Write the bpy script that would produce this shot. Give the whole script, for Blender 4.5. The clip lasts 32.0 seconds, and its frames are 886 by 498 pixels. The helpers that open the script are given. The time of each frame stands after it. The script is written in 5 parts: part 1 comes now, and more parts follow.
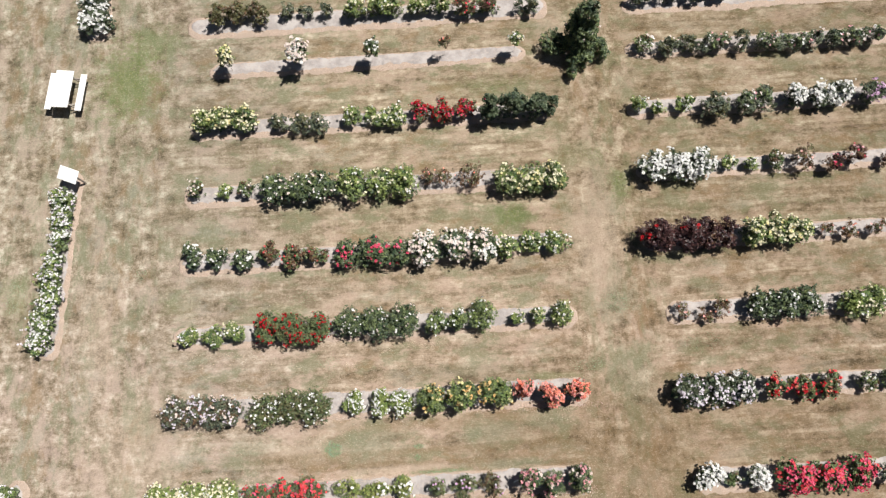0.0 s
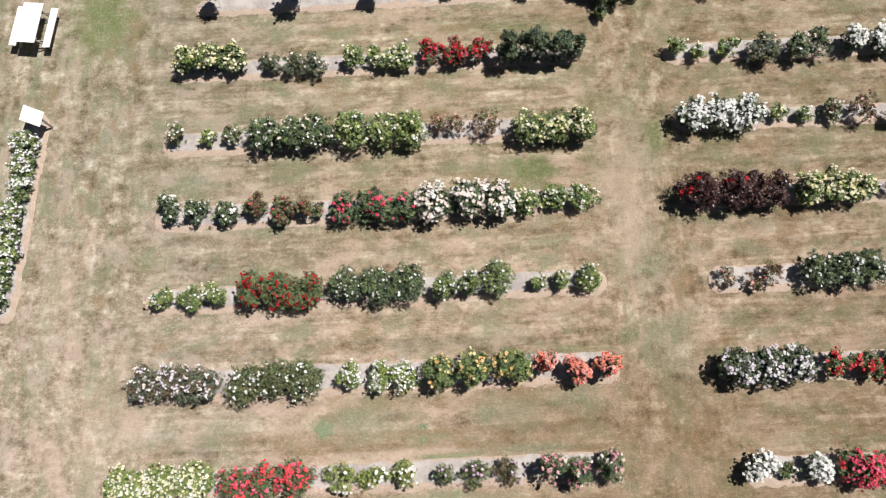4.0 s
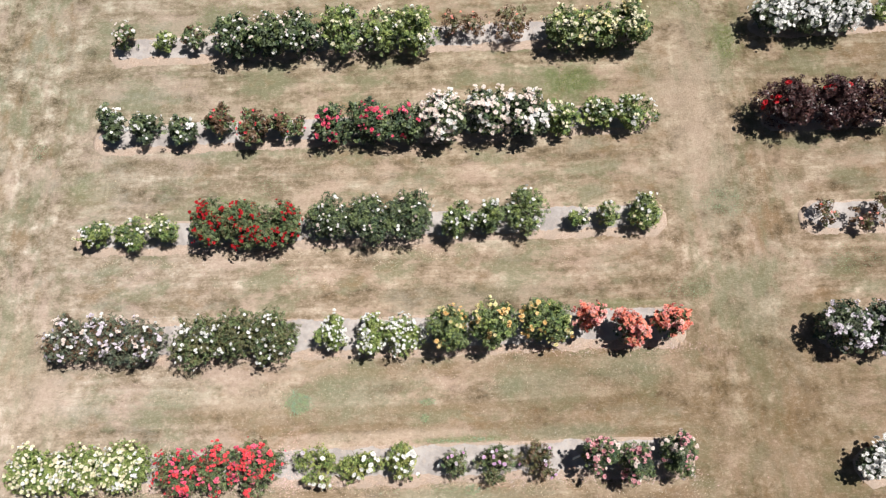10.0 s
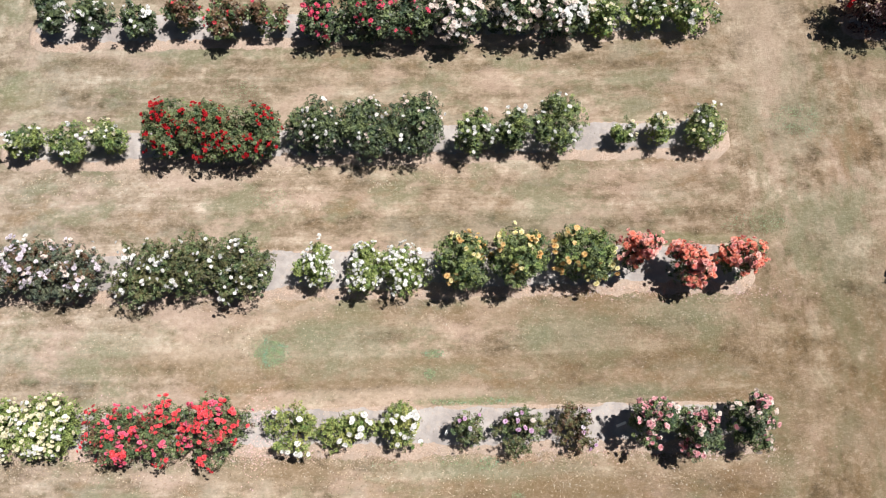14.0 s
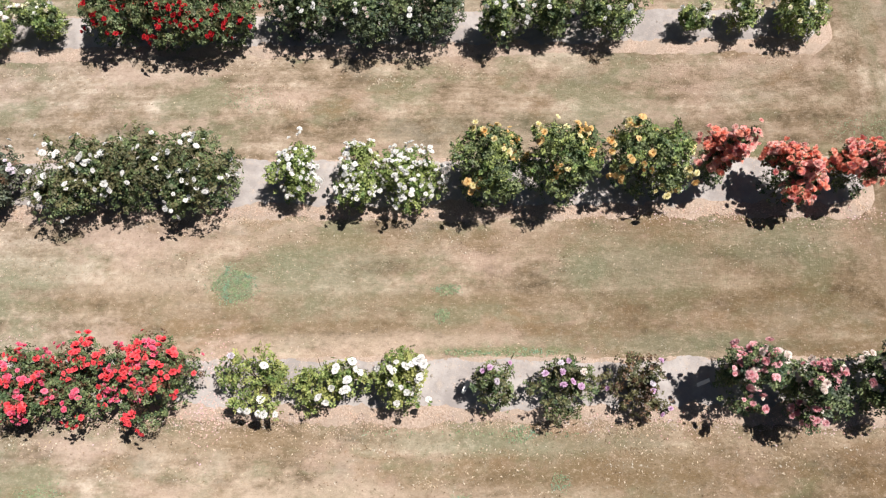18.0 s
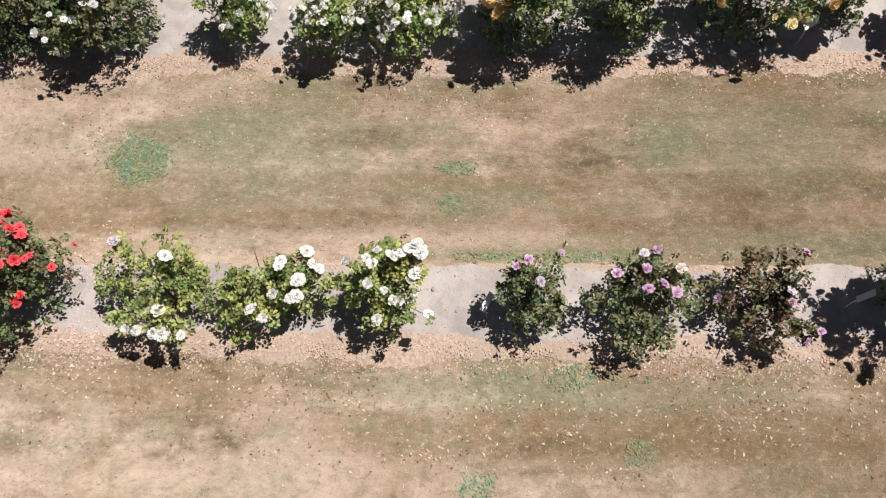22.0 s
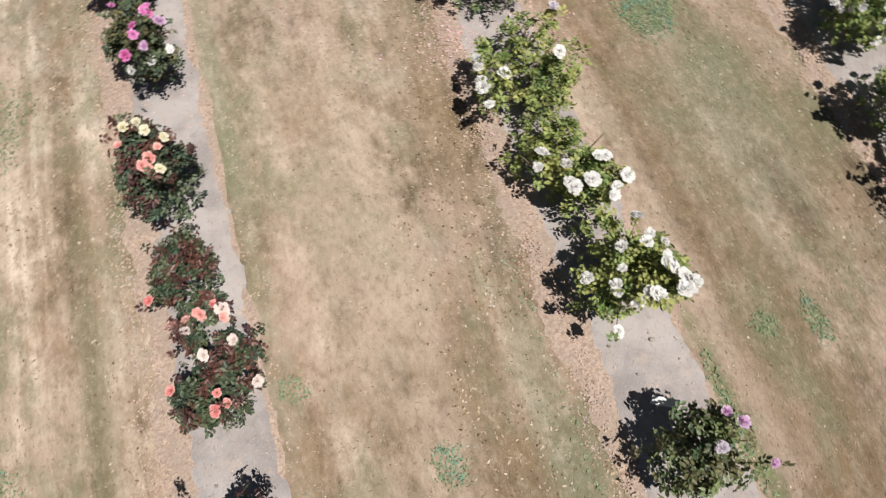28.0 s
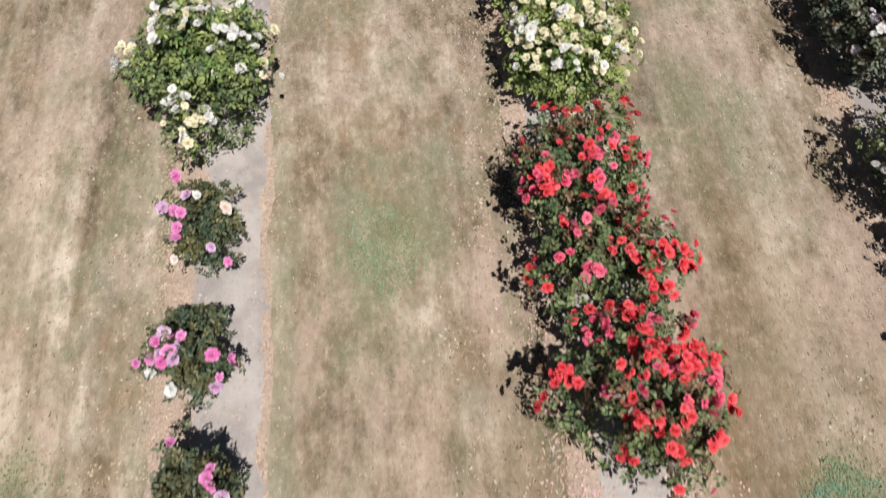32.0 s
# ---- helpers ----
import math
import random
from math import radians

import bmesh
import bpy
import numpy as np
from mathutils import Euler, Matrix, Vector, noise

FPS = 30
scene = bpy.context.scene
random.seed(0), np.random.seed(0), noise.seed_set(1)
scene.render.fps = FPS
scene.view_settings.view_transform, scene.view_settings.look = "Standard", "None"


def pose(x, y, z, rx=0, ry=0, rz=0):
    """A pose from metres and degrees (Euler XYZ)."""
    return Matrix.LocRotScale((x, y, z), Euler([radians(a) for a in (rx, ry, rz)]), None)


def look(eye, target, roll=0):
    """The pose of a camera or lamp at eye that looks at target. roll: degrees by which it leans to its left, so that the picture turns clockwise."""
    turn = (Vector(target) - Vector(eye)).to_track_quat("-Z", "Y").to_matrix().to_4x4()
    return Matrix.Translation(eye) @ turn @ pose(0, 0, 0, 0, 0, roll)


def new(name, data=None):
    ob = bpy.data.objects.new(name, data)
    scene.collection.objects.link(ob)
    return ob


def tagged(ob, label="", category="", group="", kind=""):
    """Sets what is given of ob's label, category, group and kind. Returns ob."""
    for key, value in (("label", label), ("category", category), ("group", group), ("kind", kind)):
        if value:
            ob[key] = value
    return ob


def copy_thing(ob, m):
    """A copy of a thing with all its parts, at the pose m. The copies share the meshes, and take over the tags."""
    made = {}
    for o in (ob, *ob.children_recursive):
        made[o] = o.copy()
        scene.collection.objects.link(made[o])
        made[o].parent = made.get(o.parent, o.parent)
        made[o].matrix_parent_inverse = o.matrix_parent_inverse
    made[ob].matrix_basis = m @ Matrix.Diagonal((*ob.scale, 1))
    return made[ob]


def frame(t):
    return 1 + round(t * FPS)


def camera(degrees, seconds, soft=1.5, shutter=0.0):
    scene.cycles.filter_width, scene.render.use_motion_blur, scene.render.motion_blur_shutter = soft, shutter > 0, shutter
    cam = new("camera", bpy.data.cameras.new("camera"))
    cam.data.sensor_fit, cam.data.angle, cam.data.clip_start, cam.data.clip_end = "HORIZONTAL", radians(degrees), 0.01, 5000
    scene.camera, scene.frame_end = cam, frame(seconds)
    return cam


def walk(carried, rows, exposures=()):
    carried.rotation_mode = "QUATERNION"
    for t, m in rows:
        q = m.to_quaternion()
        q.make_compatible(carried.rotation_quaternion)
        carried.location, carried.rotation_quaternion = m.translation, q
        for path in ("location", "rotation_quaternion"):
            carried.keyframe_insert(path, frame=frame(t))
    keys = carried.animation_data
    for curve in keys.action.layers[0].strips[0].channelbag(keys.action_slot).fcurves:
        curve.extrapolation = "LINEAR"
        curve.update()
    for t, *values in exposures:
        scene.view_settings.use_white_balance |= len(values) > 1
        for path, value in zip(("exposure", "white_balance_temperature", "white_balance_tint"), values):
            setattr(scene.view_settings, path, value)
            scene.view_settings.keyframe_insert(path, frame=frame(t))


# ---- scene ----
cam = camera(65.13, 32.0, soft=1.25, shutter=0.25)
# seconds, eye, target, roll
PATH = [
    (0, (1.716, -6.682, 28.042), (1.710, -6.213, 26.098), -4.24),
    (1, (1.733, -6.911, 27.090), (1.720, -6.432, 25.148), -4.71),
    (2, (1.574, -7.231, 26.115), (1.564, -6.739, 24.177), -4.30),
    (3, (1.375, -7.581, 25.161), (1.367, -7.085, 23.223), -3.83),
    (5.5, (1.327, -8.324, 22.703), (1.304, -7.798, 20.773), -5.00),
    (6, (1.333, -8.419, 22.251), (1.311, -7.894, 20.321), -4.86),
    (7, (1.309, -8.688, 21.253), (1.276, -8.147, 19.328), -5.87),
    (8, (1.293, -8.887, 20.265), (1.251, -8.334, 18.343), -6.59),
    (9, (1.246, -8.905, 19.237), (1.201, -8.342, 17.318), -6.66),
    (10, (1.212, -9.152, 18.183), (1.163, -8.574, 16.269), -6.82),
    (11, (1.100, -9.447, 17.152), (1.055, -8.861, 15.240), -6.24),
    (12, (0.889, -9.752, 16.167), (0.851, -9.163, 14.256), -5.09),
    (13, (0.696, -9.765, 15.250), (0.669, -9.180, 13.338), -3.73),
    (14, (0.610, -9.844, 14.248), (0.589, -9.261, 12.335), -2.93),
    (14.5, (0.584, -9.826, 13.805), (0.558, -9.253, 11.889), -3.34),
    (16.5, (0.486, -10.136, 11.884), (0.447, -9.542, 9.974), -3.99),
    (17, (0.550, -10.364, 11.358), (0.495, -9.744, 9.458), -5.11),
    (18, (0.466, -10.704, 10.344), (0.409, -10.043, 8.457), -4.82),
    (19, (0.519, -10.997, 9.309), (0.445, -10.291, 7.439), -5.47),
    (20, (0.462, -11.180, 8.305), (0.397, -10.450, 6.444), -4.31),
    (20.5, (0.417, -11.179, 7.823), (0.360, -10.439, 5.966), -3.68),
    (21, (0.358, -11.245, 7.285), (0.309, -10.478, 5.439), -2.94),
    (21.5, (0.304, -11.281, 6.764), (0.253, -10.508, 4.920), -3.01),
    (22, (0.263, -11.252, 6.302), (0.210, -10.490, 4.454), -3.17),
    (22.5, (0.187, -11.279, 5.813), (0.134, -10.514, 3.965), -3.16),
    (23, (0.170, -11.304, 5.361), (0.109, -10.534, 3.516), -3.57),
    (23.5, (0.231, -11.260, 5.316), (0.167, -10.498, 3.467), -3.80),
    (24, (0.498, -11.265, 5.277), (0.428, -10.499, 3.431), -4.03),
    (24.5, (1.046, -11.263, 5.180), (0.953, -10.469, 3.347), -5.15),
    (26.5, (1.045, -11.077, 5.247), (0.530, -10.443, 3.421), -2.83),
    (27, (1.038, -11.116, 5.231), (0.398, -10.574, 3.415), -1.47),
    (27.5, (1.044, -11.151, 5.229), (0.315, -10.738, 3.413), -0.24),
    (28, (1.053, -11.154, 5.220), (0.254, -10.889, 3.406), 0.66),
    (28.5, (1.104, -11.112, 5.232), (0.268, -10.993, 3.419), 0.71),
    (29, (1.148, -11.109, 5.243), (0.307, -11.001, 3.432), 0.87),
    (29.5, (1.092, -11.128, 5.235), (0.250, -11.022, 3.424), 0.94),
    (30, (0.763, -11.131, 5.247), (-0.086, -11.018, 3.440), 1.46),
    (30.5, (0.141, -11.116, 5.279), (-0.716, -10.999, 3.475), 1.98),
    (31, (-0.689, -11.047, 5.358), (-1.547, -10.932, 3.555), 1.80),
    (31.5, (-1.699, -10.942, 5.434), (-2.557, -10.834, 3.630), 1.40),
    (32, (-2.891, -10.785, 5.500), (-3.756, -10.686, 3.700), 0.82),
]
walk(cam, [(t, look(eye, target, roll)) for t, eye, target, roll in PATH],
     exposures=[(0.0, 0.52, 6450, 10), (6.0, 0.55, 6400, 10), (12.0, 0.61, 6400, 11), (17.0, 0.63, 6450, 12), (20.0, 0.57, 6600, 13), (24.0, 0.46, 6600, 13), (27.0, 0.33, 6350, 12), (29.0, 0.19, 6600, 12), (31.0, 0.23, 6550, 12), (32.0, 0.28, 6450, 11)])

# ---- light ----
SUN_ELEVATION, SUN_AZIMUTH = radians(64.3), radians(24.5)
SUN_WAY = Vector((math.cos(SUN_ELEVATION) * math.cos(SUN_AZIMUTH), math.cos(SUN_ELEVATION) * math.sin(SUN_AZIMUTH), math.sin(SUN_ELEVATION)))
world = bpy.data.worlds.new("sky")
scene.world = world
world.use_nodes = True
sky = world.node_tree.nodes.new("ShaderNodeTexSky")
sky.sky_type, sky.sun_disc = "NISHITA", False
sky.sun_elevation, sky.sun_rotation = SUN_ELEVATION, radians(90) - SUN_AZIMUTH
world.node_tree.nodes["Background"].inputs["Strength"].default_value = 0.0175
world.node_tree.links.new(sky.outputs["Color"], world.node_tree.nodes["Background"].inputs["Color"])
sun_data = bpy.data.lights.new("sun", "SUN")
sun_data.energy, sun_data.angle, sun_data.color = 4.5, radians(0.53), (1.0, 0.955, 0.885)
sun = new("sun", sun_data)
sun.matrix_world = look(SUN_WAY * 60, (0, 0, 0))

# ---- materials ----
class Nodes:
    """A short way to write node trees."""

    def __init__(self, name):
        self.mat = bpy.data.materials.new(name)
        self.mat.use_nodes = True
        self.tree = self.mat.node_tree
        self.bsdf = self.tree.nodes["Principled BSDF"]
        self.out = self.tree.nodes["Material Output"]

    def add(self, kind, **sets):
        node = self.tree.nodes.new(kind)
        for key, value in sets.items():
            if key == "operation":
                node.operation = value
            elif key == "data_type":
                node.data_type = value
            elif key == "blend_type":
                node.blend_type = value
        return node

    def put(self, socket, value):
        if isinstance(value, bpy.types.NodeSocket):
            self.tree.links.new(value, socket)
        else:
            socket.default_value = value

    def noise(self, vector, scale, detail=4.0, rough=0.55):
        n = self.add("ShaderNodeTexNoise")
        self.put(n.inputs["Vector"], vector)
        n.inputs["Scale"].default_value, n.inputs["Detail"].default_value, n.inputs["Roughness"].default_value = scale, detail, rough
        return n.outputs["Fac"]

    def stretch(self, vector, x, y, z=1.0):
        n = self.add("ShaderNodeVectorMath", operation="MULTIPLY")
        self.put(n.inputs[0], vector)
        n.inputs[1].default_value = (x, y, z)
        return n.outputs[0]

    def math(self, operation, a, b=0.0):
        n = self.add("ShaderNodeMath", operation=operation)
        self.put(n.inputs[0], a)
        self.put(n.inputs[1], b)
        return n.outputs[0]

    def span(self, value, low, high, to_low=0.0, to_high=1.0):
        n = self.add("ShaderNodeMapRange")
        n.interpolation_type = "SMOOTHSTEP"
        for key, v in zip((0, 1, 2, 3, 4), (value, low, high, to_low, to_high)):
            self.put(n.inputs[key], v)
        return n.outputs[0]

    def mix(self, fac, a, b, blend="MIX"):
        n = self.add("ShaderNodeMix", data_type="RGBA", blend_type=blend)
        self.put(n.inputs[0], fac)
        self.put(n.inputs[6], a if isinstance(a, bpy.types.NodeSocket) else (*a, 1))
        self.put(n.inputs[7], b if isinstance(b, bpy.types.NodeSocket) else (*b, 1))
        return n.outputs[2]

    def place(self):
        return self.add("ShaderNodeNewGeometry").outputs["Position"]

    def island(self):
        return self.add("ShaderNodeNewGeometry").outputs["Random Per Island"]

    def each(self):
        return self.add("ShaderNodeObjectInfo").outputs["Random"]

    def bump(self, height, strength, distance):
        n = self.add("ShaderNodeBump")
        self.put(n.inputs["Height"], height)
        n.inputs["Strength"].default_value, n.inputs["Distance"].default_value = strength, distance
        self.put(self.bsdf.inputs["Normal"], n.outputs[0])

    def finish(self, colour, rough=0.8, gloss=0.3):
        self.put(self.bsdf.inputs["Base Color"], colour)
        self.put(self.bsdf.inputs["Roughness"], rough)
        self.bsdf.inputs["Specular IOR Level"].default_value = gloss
        return self.mat


def thin_material(name, dark, light, rough=0.5, gloss=0.3, through_share=0.25, by_object=False, joined=False):
    """Leaves and petals: thin things that let some light through, each a little different."""
    n = Nodes(name)
    vary = n.island()
    if by_object and not joined:
        vary = n.math("ADD", n.math("MULTIPLY", n.each(), 0.4), n.math("MULTIPLY", vary, 0.6))
    vary = n.span(vary, 0.0, 1.0, 0.18, 1.0)
    grain = n.noise(n.place(), 55.0, 3.0)
    colour = n.mix(vary, dark, light)
    colour = n.mix(n.span(grain, 0.35, 0.7, 0.0, 0.10 if by_object else 0.35), colour, tuple(c * 0.6 for c in dark))
    if not by_object:
        # whole shoots are older and bluer, others younger and yellower
        shoot = n.noise(n.place(), 4.2, 3.0, 0.6)
        colour = n.mix(n.span(shoot, 0.52, 0.62, 0.0, 0.55), colour, (dark[0] * 1.3, dark[1] * 1.7, dark[2] * 2.2))
        colour = n.mix(n.span(shoot, 0.47, 0.38, 0.0, 0.28), colour, (light[0] * 1.05, light[1] * 1.0, light[2] * 0.8))
    n.finish(colour, rough, gloss)
    lets = n.add("ShaderNodeBsdfTranslucent")
    n.put(lets.inputs["Color"], colour)
    both = n.add("ShaderNodeMixShader")
    both.inputs[0].default_value = through_share
    n.tree.links.new(n.bsdf.outputs[0], both.inputs[1])
    n.tree.links.new(lets.outputs[0], both.inputs[2])
    n.tree.links.new(both.outputs[0], n.out.inputs["Surface"])
    return n.mat


def plain_material(name, low, high, scale=8.0, rough=0.7, gloss=0.3, fine=90.0, relief=0.003):
    n = Nodes(name)
    p = n.place()
    colour = n.mix(n.span(n.noise(p, scale), 0.3, 0.7), low, high)
    colour = n.mix(n.span(n.noise(p, fine, 2.0), 0.45, 0.75, 0.0, 0.35), colour, tuple(c * 0.72 for c in low))
    n.bump(n.noise(p, fine, 3.0), 0.5, relief)
    return n.finish(colour, rough, gloss)


# where the lawn has another growth: x, y, reach along x and y, strength
LUSH = (
    (-11.9, 8.5, 1.3, 1.8, 0.8), (-11.0, 10.4, 1.3, 0.9, 0.5), (4.6, 1.35, 0.9, 0.6, 0.8), (9.3, 2.5, 0.5, 0.7, 0.7), (7.6, 3.9, 1.0, 0.6, 0.3), (-3.12, -7.67, 0.42, 0.34, 0.25),
    (5.6, -5.35, 1.0, 0.16, 0.45), (-5.6, -11.0, 0.5, 0.4, 0.2), (-3.55, -14.0, 0.6, 0.5, 0.2), (-16.1, -0.9, 0.7, 1.0, 0.35), (1.1, -8.70, 1.2, 0.08, 0.65),
    (-5.3, -2.1, 1.2, 0.3, 0.3), (4.0, 7.4, 2.2, 0.4, 0.35), (-9.4, -1.6, 0.8, 0.6, 0.25),
)
SAGE = (
    (-1.65, -7.55, 1.05, 0.62, 0.55), (3.1, -7.35, 1.2, 0.55, 0.5), (8.5, -2.6, 0.9, 0.6, 0.4), (-3.9, -11.90, 3.6, 0.13, 0.55), (0.2, -10.02, 1.3, 0.16, 0.45), (2.1, -10.05, 0.9, 0.15, 0.45),
    (3.4, -8.6, 2.0, 0.22, 0.5), (8.8, -5.6, 0.9, 1.2, 0.35), (-0.9, -13.25, 1.5, 0.12, 0.4), (-6.5, -7.4, 0.9, 0.35, 0.35), (5.4, -7.0, 0.8, 0.5, 0.45), (2.2, -4.9, 2.0, 0.3, 0.35),
)
TAWNY = (
    (-1.9, -8.32, 1.5, 0.16, 0.40), (1.2, -8.36, 3.0, 0.08, 0.35), (0.7, -7.90, 3.6, 0.12, 0.45), (2.4, -6.95, 2.6, 0.22, 0.5), (-1.0, -6.95, 2.4, 0.16, 0.45), (-2.9, -10.05, 1.2, 0.24, 0.6),
    (-4.6, -8.0, 1.6, 0.25, 0.35), (1.4, -10.45, 2.0, 0.26, 0.5), (2.9, -10.4, 1.4, 0.35, 0.55), (4.6, -7.9, 1.8, 0.6, 0.3), (9.2, -9.0, 2.6, 2.4, 0.30),
    (4.2, -11.5, 2.6, 1.2, 0.25), (-1.6, -8.05, 2.6, 0.45, 0.25), (-1.2, -13.2, 3.0, 0.12, 0.5),
)
PALE = ((-1.8, -11.1, 2.6, 0.55, 0.55), (-11.0, -7.5, 2.2, 2.6, 0.3), (-0.9, -8.55, 1.7, 0.22, 0.6), (8.0, 0.2, 1.1, 4.0, 0.55), (-4.5, -7.6, 1.3, 0.5, 0.4), (-12.5, -2.5, 0.9, 2.5, 0.3), (-1.6, -10.75, 1.6, 0.18, 0.4), (-5.0, -14.3, 4.0, 0.4, 0.4))


def turf_material():
    """Sun-dried lawn: straw, bare brown and a little green, streaked the way the mower went."""
    n = Nodes("dry_turf")
    p = n.place()
    split = n.add("ShaderNodeSeparateXYZ")
    n.put(split.inputs[0], p)
    x, y = split.outputs[0], split.outputs[1]
    wander = n.math("MULTIPLY", n.math("SUBTRACT", n.noise(p, 0.35, 3.0), 0.5), 3.4)
    xw = n.math("ADD", x, wander)
    # the lanes that run across the rows: one between the two blocks, one past the block's end
    lane = n.math("MULTIPLY", n.span(xw, 6.4, 8.0), n.span(xw, 9.4, 11.0, 1.0, 0.0))
    side = n.span(xw, -10.8, -8.8, 1.0, 0.0)
    across = n.math("MAXIMUM", lane, side)
    # along and across the passes of the mower, a little bent
    bend = n.math("MULTIPLY", n.math("SUBTRACT", n.noise(p, 0.6, 2.0), 0.5), 0.22)

    def ways(first, second):
        both = n.add("ShaderNodeCombineXYZ")
        n.put(both.inputs[0], first)
        n.put(both.inputs[1], n.math("ADD", second, bend))
        return both.outputs[0]

    def by_way(scale_u, scale_v, detail, rough, shift=0.0):
        field = n.add("ShaderNodeMix", data_type="FLOAT")
        n.put(field.inputs[0], across)
        for slot, way in ((2, rows), (3, lanes)):
            moved = n.add("ShaderNodeVectorMath", operation="ADD")
            n.put(moved.inputs[0], n.stretch(way, scale_u, scale_v))
            moved.inputs[1].default_value = (shift, shift * 1.7, shift * 0.3)
            n.put(field.inputs[slot], n.noise(moved.outputs[0], 1.0, detail, rough))
        return field.outputs[0]

    rows, lanes = ways(x, y), ways(y, x)
    swath = by_way(0.07, 1.5, 4.0, 0.55)
    streak = by_way(0.16, 4.6, 6.0, 0.62, 9.0)
    smear = by_way(0.85, 1.7, 8.0, 0.66, 21.0)
    clump = n.noise(n.stretch(p, 1.0, 1.25), 1.5, 8.0, 0.7)
    mottle = n.noise(n.stretch(p, 0.85, 1.2), 3.3, 8.0, 0.74)
    fibre = n.noise(n.stretch(p, 0.75, 1.25), 34.0, 5.0, 0.78)

    def part_of(value, weight):
        return n.math("MULTIPLY", n.math("SUBTRACT", value, 0.5), weight)

    def total(*terms):
        out = terms[0]
        for term in terms[1:]:
            out = n.math("ADD", out, term)
        return out

    # dry or bleached: one tone from brown over straw to pale
    calm = n.span(across, 0.0, 1.0, 1.0, 0.35)
    tone = total(part_of(smear, 1.25), n.math("MULTIPLY", part_of(swath, 0.8), calm), n.math("MULTIPLY", part_of(streak, 0.95), calm), n.math("MULTIPLY", part_of(clump, 1.1), n.span(across, 0.0, 1.0, 1.0, 2.3)), part_of(mottle, 1.3), part_of(fibre, 0.32), n.math("MULTIPLY", part_of(by_way(0.10, 3.2, 4.0, 0.55, 41.0), 2.2), n.span(y, -12.8, -13.3)), 0.47)
    ramp = n.add("ShaderNodeValToRGB")
    n.put(ramp.inputs[0], tone)
    stops = ramp.color_ramp.elements
    stops[0].position, stops[0].color = 0.06, (0.122, 0.092, 0.058, 1)
    stops[1].position, stops[1].color = 0.97, (0.640, 0.545, 0.445, 1)
    for place, colour in ((0.32, (0.238, 0.180, 0.122, 1)), (0.52, (0.348, 0.268, 0.197, 1)), (0.72, (0.468, 0.380, 0.298, 1))):
        stop = stops.new(place)
        stop.color = colour
    colour = ramp.outputs[0]
    # broad drifts of other hues: olive green, rosy straw, rusty and grey
    for shift, low, share, tint in ((33.0, 0.47, 0.78, (0.216, 0.212, 0.130)), (57.0, 0.49, 0.64, (0.480, 0.358, 0.292)), (71.0, 0.53, 0.70, (0.270, 0.180, 0.104)), (95.0, 0.53, 0.45, (0.345, 0.315, 0.250))):
        drift = by_way(0.55, 0.95, 8.0, 0.70, shift)
        colour = n.mix(n.span(drift, low, low + 0.13, 0.0, share), colour, tint)
    # the browner and greener regions
    ragged = n.math("MULTIPLY", n.math("SUBTRACT", n.noise(p, 1.9, 9.0, 0.74), 0.5), 2.2)
    frayed = n.math("ADD", ragged, part_of(mottle, -2.6))
    patchy = n.span(mottle, 0.40, 0.60, 0.55, 1.0)
    south_east = n.math("MULTIPLY", n.math("MULTIPLY", n.span(xw, 0.4, 4.0), n.span(y, -5.0, -6.6)), patchy)
    colour = n.mix(n.math("MULTIPLY", south_east, 0.75), colour, (0.74, 0.72, 0.64), "MULTIPLY")
    east = n.math("MULTIPLY", n.span(xw, 2.0, 9.0), n.span(smear, 0.40, 0.60, 0.9, 0.3))
    colour = n.mix(n.math("MULTIPLY", east, 0.7), colour, (0.86, 0.80, 0.70), "MULTIPLY")
    north = n.math("MULTIPLY", n.span(y, -5.0, 3.0), patchy)
    colour = n.mix(n.math("MULTIPLY", north, 0.8), colour, (0.90, 0.95, 0.88), "MULTIPLY")
    west = n.span(xw, 0.0, -9.0)
    colour = n.mix(n.math("MULTIPLY", west, 0.85), colour, (0.82, 0.87, 0.93), "MULTIPLY")
    for spots, tint in ((PALE, (0.455, 0.368, 0.290)), (TAWNY, (0.205, 0.143, 0.077)), (SAGE, (0.195, 0.212, 0.138)), (LUSH, (0.142, 0.182, 0.072))):
        for px, py, rx, ry, strength in spots:
            u = n.math("MULTIPLY", n.math("SUBTRACT", x, px), 1 / rx)
            v = n.math("MULTIPLY", n.math("SUBTRACT", y, py), 1 / ry)
            far = n.math("ADD", n.math("SQRT", n.math("ADD", n.math("MULTIPLY", u, u), n.math("MULTIPLY", v, v))), frayed)
            colour = n.mix(n.span(far, 0.2, 1.5, strength, 0.0), colour, tint)
    # cut stalks, bleached and brown, and bare earth between them
    grit = n.noise(n.stretch(p, 0.8, 1.2), 15.0, 7.0, 0.78)
    colour = n.mix(n.span(grit, 0.51, 0.65, 0.0, 0.27), colour, (0.60, 0.50, 0.39))
    colour = n.mix(n.span(grit, 0.49, 0.35, 0.0, 0.31), colour, (0.118, 0.094, 0.056))
    tuft = n.noise(n.stretch(p, 0.8, 1.15), 7.5, 6.0, 0.70)
    rough_spots = n.span(clump, 0.42, 0.58, 0.1, 1.0)
    colour = n.mix(n.math("MULTIPLY", n.span(tuft, 0.53, 0.66, 0.0, 0.30), rough_spots), colour, (0.560, 0.462, 0.365))
    colour = n.mix(n.math("MULTIPLY", n.span(tuft, 0.46, 0.34, 0.0, 0.38), rough_spots), colour, (0.165, 0.136, 0.082))
